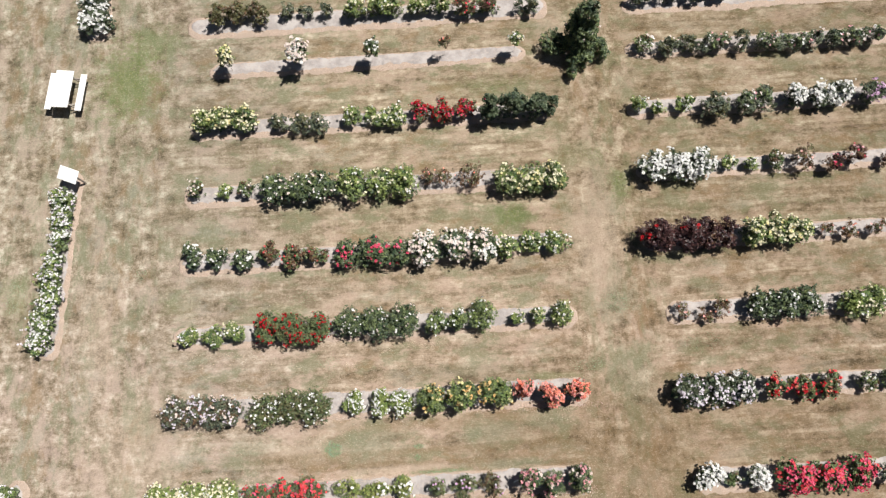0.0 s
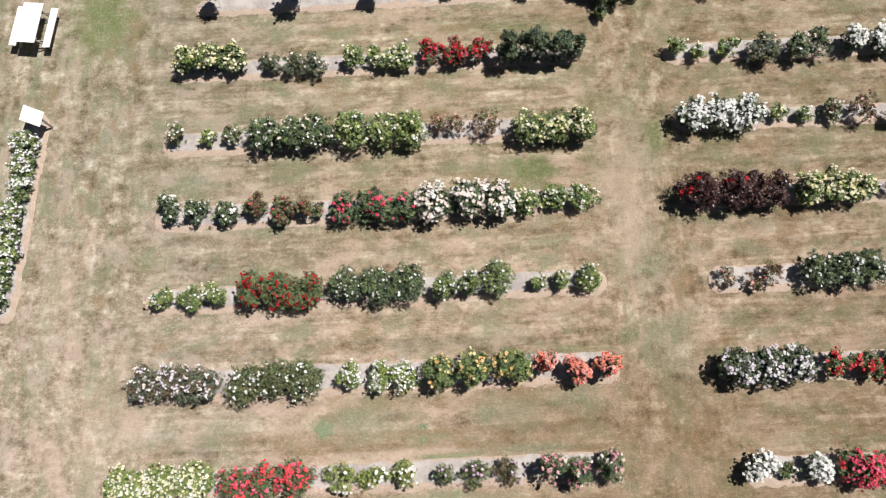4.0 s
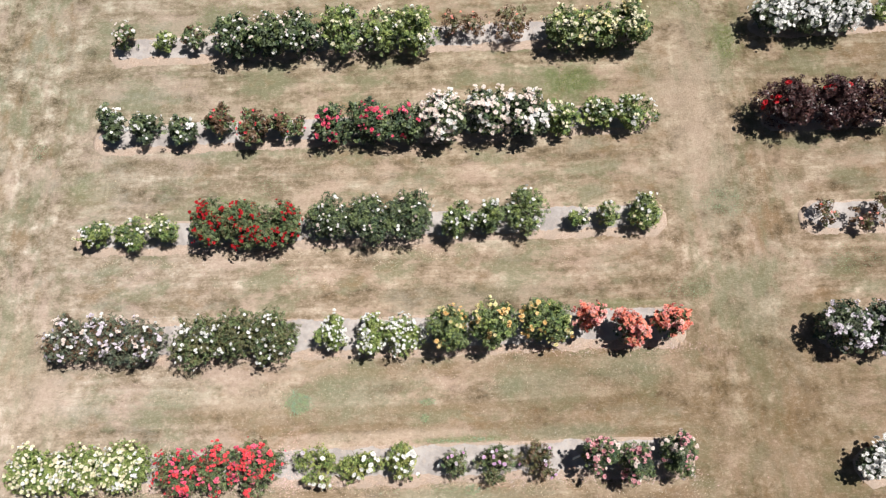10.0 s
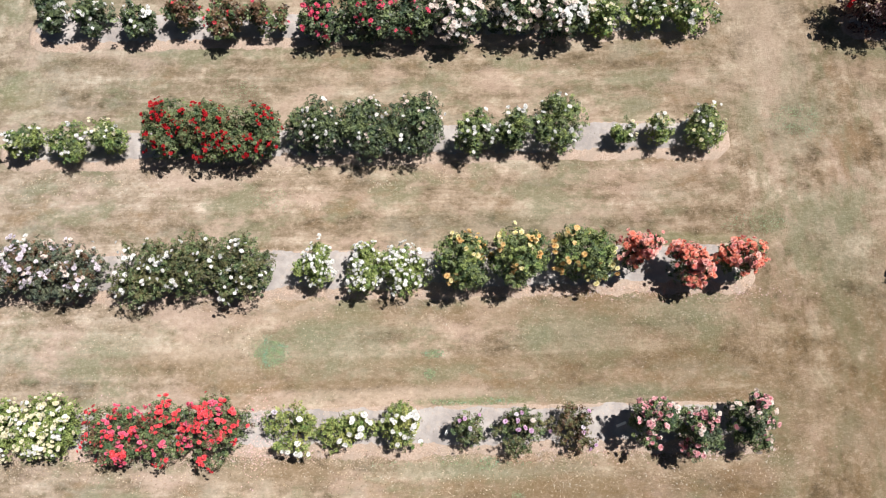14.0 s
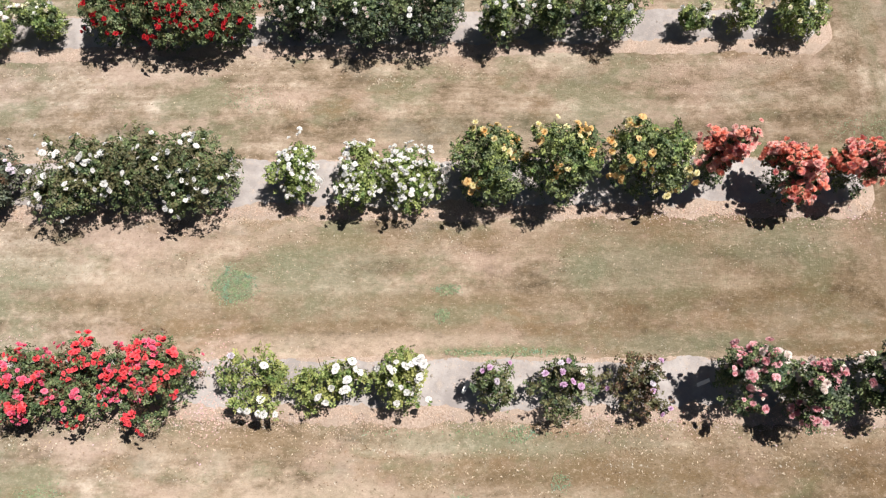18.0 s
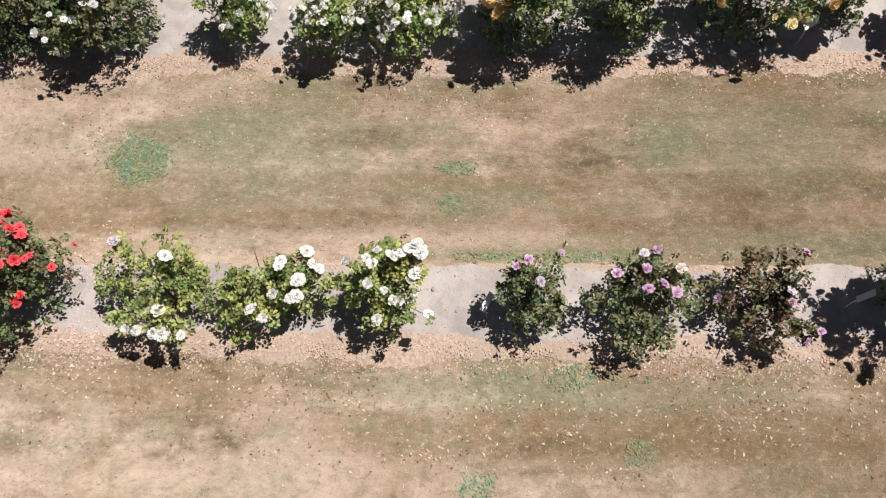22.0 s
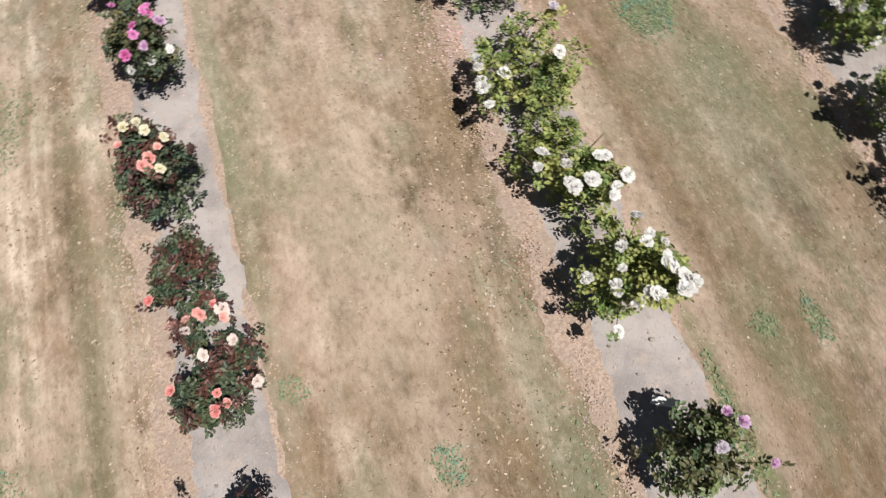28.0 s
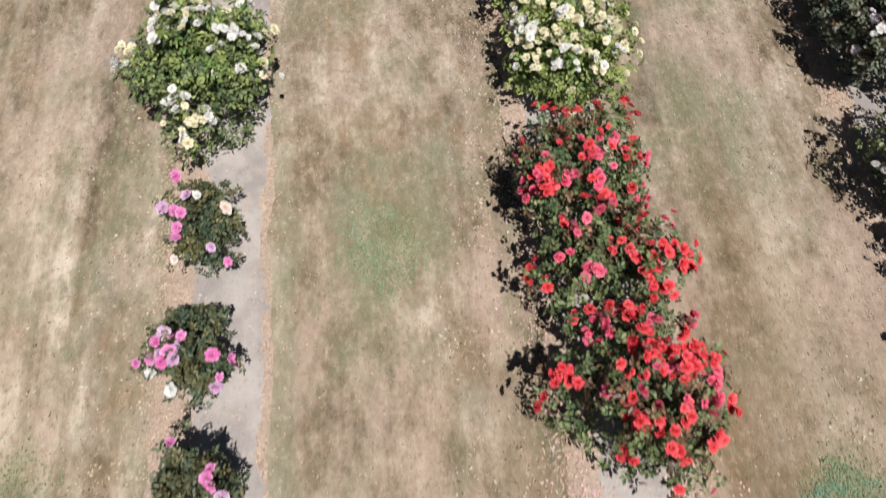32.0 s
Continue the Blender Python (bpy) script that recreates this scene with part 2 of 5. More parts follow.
    n.bump(n.math("ADD", n.math("MULTIPLY", fibre, 0.8), mottle), 0.7, 0.03)
    turf = n.finish(colour, 0.95, 0.12)
    turf.node_tree.nodes["Principled BSDF"].inputs["Diffuse Roughness"].default_value = 0.8
    return turf


def litter_material(name, pale, tan, dark, earth):
    """Soil under a loose cover of curled dry leaves and petals."""
    n = Nodes(name)
    p = n.place()
    shake = n.add("ShaderNodeVectorMath", operation="MULTIPLY_ADD")
    wobble = n.add("ShaderNodeTexNoise")
    n.put(wobble.inputs["Vector"], p)
    wobble.inputs["Scale"].default_value = 18.0
    n.put(shake.inputs[0], wobble.outputs["Color"])
    shake.inputs[1].default_value = (0.03, 0.03, 0.03)
    n.put(shake.inputs[2], p)
    cells = n.add("ShaderNodeTexVoronoi")
    n.put(cells.inputs["Vector"], shake.outputs[0])
    cells.inputs["Scale"].default_value = 52.0
    pick = n.add("ShaderNodeSeparateXYZ")
    n.put(pick.inputs[0], cells.outputs["Color"])
    colour = n.mix(n.span(pick.outputs[0], 0.0, 1.0, 0.2, 0.8), tan, pale)
    colour = n.mix(n.span(pick.outputs[1], 0.84, 0.92, 0.0, 0.5), colour, dark)
    colour = n.mix(n.span(cells.outputs["Distance"], 0.45, 0.70, 0.0, 0.28), colour, tuple(c * 0.6 for c in dark))
    bare = n.noise(p, 3.0, 7.0, 0.72)
    colour = n.mix(n.span(bare, 0.42, 0.58, 0.0, 0.65), colour, earth)
    n.bump(n.math("ADD", cells.outputs["Distance"], n.noise(p, 70.0, 3.0)), 0.4, 0.007)
    return n.finish(colour, 0.95, 0.1)


def soil_material():
    """Trodden grey earth with paler crusts, darker damp spots and scattered bits."""
    n = Nodes("grey_soil")
    p = n.place()
    colour = n.mix(n.span(n.noise(p, 1.7, 6.0, 0.6), 0.38, 0.62), (0.300, 0.272, 0.262), (0.425, 0.392, 0.378))
    colour = n.mix(n.span(n.noise(p, 7.0, 6.0, 0.7), 0.50, 0.66, 0.0, 0.6), colour, (0.44, 0.375, 0.330))
    colour = n.mix(n.span(n.noise(p, 22.0, 5.0, 0.75), 0.54, 0.70, 0.0, 0.55), colour, (0.215, 0.188, 0.172))
    colour = n.mix(n.span(n.noise(p, 60.0, 3.0, 0.7), 0.58, 0.72, 0.0, 0.5), colour, (0.56, 0.50, 0.46))
    n.bump(n.math("ADD", n.noise(p, 60.0, 4.0), n.noise(p, 9.0, 4.0)), 0.5, 0.012)
    return n.finish(colour, 0.92, 0.15)


TURF = turf_material()
SOIL = soil_material()
MULCH = litter_material("tan_litter_soil", (0.53, 0.42, 0.352), (0.395, 0.298, 0.232), (0.215, 0.140, 0.100), (0.345, 0.280, 0.230))
BARK = plain_material("cane_bark", (0.10, 0.085, 0.045), (0.20, 0.15, 0.085), 14.0, 0.8, 0.2)
WHITE_PAINT = plain_material("white_paint", (0.78, 0.78, 0.76), (0.84, 0.84, 0.83), 5.0, 0.5, 0.4, 40.0, 0.001)
GREY_WOOD = plain_material("weathered_wood", (0.24, 0.21, 0.18), (0.36, 0.32, 0.28), 9.0, 0.85, 0.2)
METAL = plain_material("galvanised_steel", (0.42, 0.42, 0.42), (0.55, 0.55, 0.55), 12.0, 0.45, 0.5)

LEAF = {
    "dark": thin_material("leaf_dark", (0.027, 0.043, 0.024), (0.150, 0.192, 0.112), 0.46, 0.32, 0.15),
    "mid": thin_material("leaf_mid", (0.038, 0.064, 0.026), (0.240, 0.298, 0.136), 0.46, 0.32, 0.15),
    "bright": thin_material("leaf_bright", (0.080, 0.128, 0.032), (0.395, 0.465, 0.168), 0.5, 0.25, 0.18),
    "lime": thin_material("leaf_lime", (0.105, 0.130, 0.034), (0.490, 0.510, 0.185), 0.5, 0.25, 0.2),
    "grey": thin_material("leaf_grey", (0.044, 0.056, 0.038), (0.225, 0.252, 0.168), 0.5, 0.28, 0.15),
    "bronze": thin_material("leaf_bronze", (0.070, 0.042, 0.028), (0.260, 0.160, 0.095), 0.4, 0.45),
    "russet": thin_material("leaf_russet", (0.062, 0.030, 0.026), (0.225, 0.108, 0.086), 0.4, 0.4),
    "wine": thin_material("leaf_wine", (0.027, 0.016, 0.018), (0.128, 0.060, 0.058), 0.38, 0.45),
    "olive": thin_material("leaf_olive", (0.055, 0.058, 0.026), (0.235, 0.226, 0.112), 0.45, 0.4),
    "lawn": thin_material("weed_leaf", (0.190, 0.268, 0.155), (0.385, 0.490, 0.300), 0.7, 0.2, 0.35),
    "lawn_lime": thin_material("lawn_blade", (0.120, 0.150, 0.045), (0.270, 0.300, 0.100), 0.7, 0.2, 0.35),
    "straw": thin_material("straw_blade", (0.270, 0.205, 0.140), (0.520, 0.420, 0.315), 0.8, 0.15, 0.4),
    "litter": thin_material("dry_petal", (0.42, 0.285, 0.215), (0.76, 0.61, 0.51), 0.85, 0.1, 0.3),
    "brown_leaf": thin_material("brown_leaf", (0.10, 0.062, 0.036), (0.34, 0.235, 0.150), 0.8, 0.15, 0.2),
    "pink_fleck": thin_material("pink_petal", (0.62, 0.36, 0.33), (0.86, 0.66, 0.62), 0.8, 0.1, 0.3),
    "cream_fleck": thin_material("pale_petal", (0.50, 0.385, 0.275), (0.80, 0.685, 0.545), 0.8, 0.1, 0.3),
}
PETAL_TONES = {
    "white": ((0.87, 0.865, 0.85), (0.91, 0.91, 0.90), 0.6, 0.42),
    "cream": ((0.79, 0.73, 0.50), (0.87, 0.84, 0.69), 0.6, 0.32),
    "yellow": ((0.82, 0.71, 0.32), (0.88, 0.83, 0.56), 0.6, 0.32),
    "golden": ((0.83, 0.53, 0.19), (0.90, 0.72, 0.40), 0.6, 0.32),
    "orange": ((0.83, 0.22, 0.16), (0.92, 0.47, 0.35), 0.6, 0.32),
    "red": ((0.29, 0.008, 0.014), (0.52, 0.020, 0.028), 0.55, 0.15),
    "crimson": ((0.46, 0.025, 0.07), (0.76, 0.12, 0.20), 0.55, 0.15),
    "salmon": ((0.74, 0.15, 0.17), (0.88, 0.56, 0.50), 0.6, 0.32),
    "coral": ((0.70, 0.032, 0.055), (0.88, 0.155, 0.17), 0.55, 0.2),
    "pink": ((0.76, 0.30, 0.36), (0.86, 0.60, 0.62), 0.6, 0.32),
    "hotpink": ((0.76, 0.055, 0.16), (0.89, 0.27, 0.38), 0.6, 0.3),
    "magenta": ((0.66, 0.09, 0.36), (0.86, 0.46, 0.76), 0.6, 0.32),
    "mauve": ((0.56, 0.30, 0.52), (0.78, 0.60, 0.78), 0.6, 0.32),
    "lilac": ((0.66, 0.58, 0.66), (0.82, 0.78, 0.84), 0.6, 0.32),
    "peach": ((0.83, 0.34, 0.32), (0.88, 0.65, 0.57), 0.6, 0.32),
    "blush": ((0.80, 0.66, 0.60), (0.86, 0.80, 0.76), 0.6, 0.32),
}
PETAL = {key: thin_material("petal_" + key, low, high, rough, 0.2, lets, True) for key, (low, high, rough, lets) in PETAL_TONES.items()}
# on joined meshes each head takes its own tone
PETAL_FAR = {key: thin_material("petal_far_" + key, low, high, rough, 0.2, lets, True, True) for key, (low, high, rough, lets) in PETAL_TONES.items()}


# ---- mesh helpers ----
def quick_mesh(name, verts, quads, materials, slots=None):
    """A mesh from arrays of corners and of quads."""
    me = bpy.data.meshes.new(name)
    verts, quads = np.asarray(verts, np.float32), np.asarray(quads, np.int32)
    me.vertices.add(len(verts))
    me.vertices.foreach_set("co", verts.ravel())
    me.loops.add(quads.size)
    me.loops.foreach_set("vertex_index", quads.ravel())
    me.polygons.add(len(quads))
    me.polygons.foreach_set("loop_start", np.arange(len(quads), dtype=np.int32) * quads.shape[1])
    for m in materials:
        me.materials.append(m)
    if slots is not None:
        me.polygons.foreach_set("material_index", np.asarray(slots, np.int32))
    me.update(calc_edges=True)
    return me


def mesh_of(name, bm, material):
    me = bpy.data.meshes.new(name)
    bm.to_mesh(me)
    bm.free()
    me.materials.append(material)
    return me


def part(name, data, parent, label="", at=None):
    """One mesh object under a thing or a part."""
    ob = new(name, data)
    ob.parent = parent
    if at is not None:
        ob.matrix_basis = at
    return tagged(ob, label)


def box(size, bevel=0.0, at=(0, 0, 0)):
    """A bevelled block, as a bmesh."""
    bm = bmesh.new()
    bmesh.ops.create_cube(bm, size=1.0)
    bmesh.ops.scale(bm, vec=size, verts=bm.verts)
    if bevel:
        bmesh.ops.bevel(bm, geom=bm.edges[:], offset=bevel, segments=2, affect="EDGES")
    bmesh.ops.translate(bm, vec=at, verts=bm.verts)
    return bm


def unit(v):
    return v / np.maximum(np.linalg.norm(v, axis=-1, keepdims=True), 1e-9)


def leaves(places, normals, sizes, gen, fold=0.25, slim=0.36, along=None):
    """Six-cornered folded leaflets at the places: corners and quads."""
    n = len(places)
    side = unit(np.cross(normals, unit(gen.normal(size=(n, 3)) if along is None else along)))
    along = np.cross(side, normals)
    s = sizes[:, None]
    outline = [(-0.5, 0.0, 0.0), (-0.2, slim, fold), (0.2, slim * 0.9, fold), (0.55, 0.0, -0.12), (0.2, -slim * 0.9, fold), (-0.2, -slim, fold)]
    verts = np.stack([places + s * (a * along + b * side + c * 0.5 * normals) for a, b, c in outline], 1).reshape(-1, 3)
    base = np.arange(n)[:, None] * 6
    quads = np.stack([base + (0, 1, 2, 3), base + (0, 3, 4, 5)], 1).reshape(-1, 4)
    return verts, quads


def blades(places, normals, sizes, along, slim=0.40):
    """Four-cornered leaflets, bent along the middle, for bushes that stay far off."""
    n = len(places)
    side = unit(np.cross(normals, along))
    along = np.cross(side, normals)
    s = sizes[:, None]
    outline = [(-0.5, 0.0, 0.0), (0.0, slim, 0.13), (0.55, 0.0, -0.05), (0.0, -slim, 0.13)]
    verts = np.stack([places + s * (a * along + b * side + c * normals) for a, b, c in outline], 1).reshape(-1, 3)
    return verts, np.arange(n * 4).reshape(-1, 4)


def compound(places, normals, size, gen):
    """Rose leaves: five leaflets on one stalk, near enough in one plane."""
    n = len(places)
    side = unit(np.cross(normals, unit(gen.normal(size=(n, 3)))))
    tip = -np.cross(side, normals)
    reach = size * gen.uniform(0.8, 1.2, n)[:, None]
    all_places, all_normals, all_ways, all_sizes = [], [], [], []
    for forward, out, turn, scale in ((1.05, 0.0, 0.0, 1.08), (0.42, 0.52, 1.0, 1.0), (0.42, -0.52, -1.0, 1.0), (-0.42, 0.46, 1.3, 0.82), (-0.42, -0.46, -1.3, 0.82)):
        droop = 0.16 * (abs(out) + max(forward, 0))
        all_places.append(places + reach * (forward * tip + out * side - droop * normals))
        all_normals.append(unit(normals + 0.28 * gen.normal(size=(n, 3)) + 0.3 * out * side))
        all_ways.append(unit(tip + turn * side + 0.15 * gen.normal(size=(n, 3))))
        all_sizes.append(reach[:, 0] * scale)
    return [np.concatenate(some) for some in (all_places, all_normals, all_ways, all_sizes)]


# ---- roses ----
def blossom_mesh(name, material, turns, cup, gen):
    """A double rose of unit radius: rings of curled petals round a closed heart."""
    verts, quads = [], []
    for count, reach, rise, wide in turns:
        shift = gen.uniform(0, 6.28)
        for k in range(count):
            a = shift + 6.2832 * k / count + gen.uniform(-0.12, 0.12)
            c, s = math.cos(a), math.sin(a)
            lift = rise * gen.uniform(0.75, 1.25)
            reach_k, wide_k = reach * gen.uniform(0.86, 1.1), wide * gen.uniform(0.85, 1.1)
            b = len(verts)
            for r, w, z in ((0.08, 0.10, 0.02), (reach_k * 0.62, wide_k, lift * 0.55 * cup), (reach_k, wide_k * 0.72, lift), (reach_k * 1.06, wide_k * 0.2, lift * 0.74)):
                verts.append((r * c - w * s, r * s + w * c, z))
                verts.append((r * c + w * s, r * s - w * c, z))
            quads += [(b, b + 1, b + 3, b + 2), (b + 2, b + 3, b + 5, b + 4), (b + 4, b + 5, b + 7, b + 6)]
    return quick_mesh(name, verts, quads, [material])


BLOSSOMS = {}
for key, material in PETAL.items():
    gen = np.random.default_rng(11 + len(BLOSSOMS))
    BLOSSOMS[key] = [
        blossom_mesh("blossom_" + key, material, ((7, 1.0, 0.20, 0.42), (6, 0.80, 0.40, 0.36), (5, 0.56, 0.56, 0.29), (4, 0.32, 0.64, 0.20), (3, 0.14, 0.66, 0.10)), 1.2, gen),
        blossom_mesh("bud_rose_" + key, material, ((6, 0.92, 0.46, 0.42), (5, 0.68, 0.64, 0.36), (4, 0.42, 0.72, 0.25), (3, 0.18, 0.74, 0.13)), 0.8, gen),
    ]


# plainer roses for the bushes that stay far off, as corners and quads
FAR_ROSES = []
for k in range(3):
    shape = blossom_mesh("far_rose", PETAL["white"], ((5, 1.0, 0.24, 0.50), (4, 0.62, 0.52, 0.40)), 1.1, np.random.default_rng(90 + k))
    corners = np.array([v.co[:] for v in shape.vertices])
    FAR_ROSES.append((corners, np.array([f.vertices[:] for f in shape.polygons])))
    bpy.data.meshes.remove(shape)


def cane_mesh(gen):
    """A thorny cane that rises one metre and leans out by a third."""
    bm = bmesh.new()
    rings, bend = [], gen.uniform(-0.08, 0.08, 2)
    for k in range(5):
        f = k / 4
        r = 0.011 * (1 - 0.6 * f)
        centre = (0.34 * f**1.4 + bend[0] * math.sin(3 * f), bend[1] * math.sin(4 * f), f)
        rings.append([bm.verts.new((centre[0] + r * math.cos(a), centre[1] + r * math.sin(a), centre[2])) for a in (0, 1.257, 2.513, 3.77, 5.027)])
    for low, high in zip(rings, rings[1:]):
        for i in range(5):
            bm.faces.new((low[i], low[(i + 1) % 5], high[(i + 1) % 5], high[i]))
    bm.faces.new(rings[-1])
    return mesh_of("cane", bm, BARK)


CANES = [cane_mesh(np.random.default_rng(40 + k)) for k in range(4)]


def crown(gen, w, d, h, low, leaflets, size, leaf, young, young_share, open_share, near, placed=()):
    """The leaf mass of a bush: lumps round the ends of the canes, with straggling shoots, and the spots where blossoms sit."""
    count = leaflets // 5
    lumps = max(8, int(10 * w * d / 0.7))
    ang = gen.uniform(0, 6.2832, lumps)
    out = np.sqrt(gen.uniform(0.02, 1.0, lumps)) * 0.80
    size_of = gen.uniform(0.11, 0.27, lumps) * min(w, d) * 0.95
    top = h - size_of
    height = low + (top - low) * (0.98 - 0.62 * out**1.5) * gen.uniform(0.55, 1.06, lumps)
    middle = np.stack([np.cos(ang) * out * w / 2, np.sin(ang) * out * d / 2, height], 1)
    share = size_of**2 / (size_of**2).sum()
    body = int(count * 0.84)
    which = gen.choice(lumps, body, p=share)
    way = unit(gen.normal(size=(body, 3)) + (0, 0, 0.35))
    depth = gen.uniform(0.0, 1.0, body) ** 0.45
    places = middle[which] + way * (size_of[which] * (0.35 + 0.75 * depth))[:, None] * (1.08, 1.08, 0.95)
    places[:, :2] += gen.normal(size=(body, 2)) * 0.02
    # low skirt of leaves on the bare lower canes
    skirt = int(count * 0.14)
    a, r = gen.uniform(0, 6.2832, skirt), np.sqrt(gen.uniform(0, 1, skirt)) * 0.40
    skirts = np.stack([np.cos(a) * r * w, np.sin(a) * r * d, gen.uniform(low - 0.1 if low > 0.7 else 0.10, low + 0.15, skirt)], 1)
    # shoots that stand clear of the mass
    shoots = max(6, int(16 * w))
    tips = int(count * 0.17)
    root = gen.choice(lumps, shoots)
    lean = unit(np.stack([gen.normal(size=shoots) * 0.5, gen.normal(size=shoots) * 0.5, np.ones(shoots)], 1))
    reach = gen.uniform(0.08, 0.20, shoots) + 0.16 * gen.uniform(0, 1, shoots) ** 4
    start = middle[root] + lean * (size_of[root] * 0.8)[:, None]
    pick = gen.integers(0, shoots, tips)
    f = gen.uniform(0, 1, tips)
    strays = start[pick] + lean[pick] * (reach[pick] * f)[:, None] + gen.normal(size=(tips, 3)) * 0.022
    if placed:
        ends = np.array([p[1:] for p in placed])
        many = 20 * len(ends)
        pick = gen.integers(0, len(ends), many)
        f = 1.0 - 0.75 * gen.uniform(0, 1, many) ** 1.3
        foot = ends * (0.25, 0.25, 0.45)
        sprigs = foot[pick] + (ends[pick] - foot[pick] - (0, 0, 0.02)) * f[:, None] + gen.normal(size=(many, 3)) * (0.04, 0.04, 0.03)
        skirts = np.concatenate([skirts, sprigs])
        skirt += many
    places = np.concatenate([places, skirts, strays])
    way = np.concatenate([way, unit(gen.normal(size=(skirt, 3)) + (0, 0, 1)), unit(gen.normal(size=(tips, 3)) + (0, 0, 0.8))])
    places[:, 2] = np.maximum(places[:, 2], 0.05)
    # hollows where light falls in between the canes
    hollow = gen.uniform(0, 1, len(places)) > open_share * (noise_of(places * 4.5 + gen.uniform(0, 50)) > 0.1)
    places, way = places[hollow], way[hollow]
    normals = unit(0.7 * way + (0, 0, 0.6) + 0.62 * gen.normal(size=way.shape))
    clumped = np.where(noise_of(places * 5.5 + gen.uniform(0, 50)) > 0.05, 1.9, 0.45)
    is_young = gen.uniform(0, 1, len(places)) < young_share * 2 * clumped * np.clip(places[:, 2] / h, 0, 1) ** 2
    places, normals, ways, sizes = compound(places, normals, size, gen)
    places[:, 2] = np.maximum(places[:, 2], 0.03)
    if near:
        verts, quads = leaves(places, normals, sizes * 1.1, gen, slim=0.29, along=ways)
    else:
        verts, quads = blades(places, normals, sizes * 1.15, ways)
    me = quick_mesh("foliage", verts, quads, [leaf, young], np.repeat(np.tile(is_young, 5), 2 if near else 1))
    spots = [(middle[i] + lean_ * size_of[i] * 1.06, lean_) for i in range(lumps) for lean_ in unit(gen.normal(size=(10, 3)) * (1, 1, 0.8) + (0.05, 0, 0.75))]
    spots = [s for s in spots if sum(np.linalg.norm((s[0] - middle) / size_of[:, None], axis=1) < 0.98) == 0]
    spots += [(start[i] + lean[i] * reach[i] * 1.02, lean[i]) for i in range(shoots)]
    return me, spots


def noise_of(p):
    """A cheap smooth wave pattern in space."""
    return np.sin(p[:, 0] * 1.7 + np.sin(p[:, 1] * 1.3)) * np.sin(p[:, 1] * 1.9 + np.sin(p[:, 2] * 1.1)) * np.sin(p[:, 2] * 1.6 + np.sin(p[:, 0] * 1.2) + 0.7)


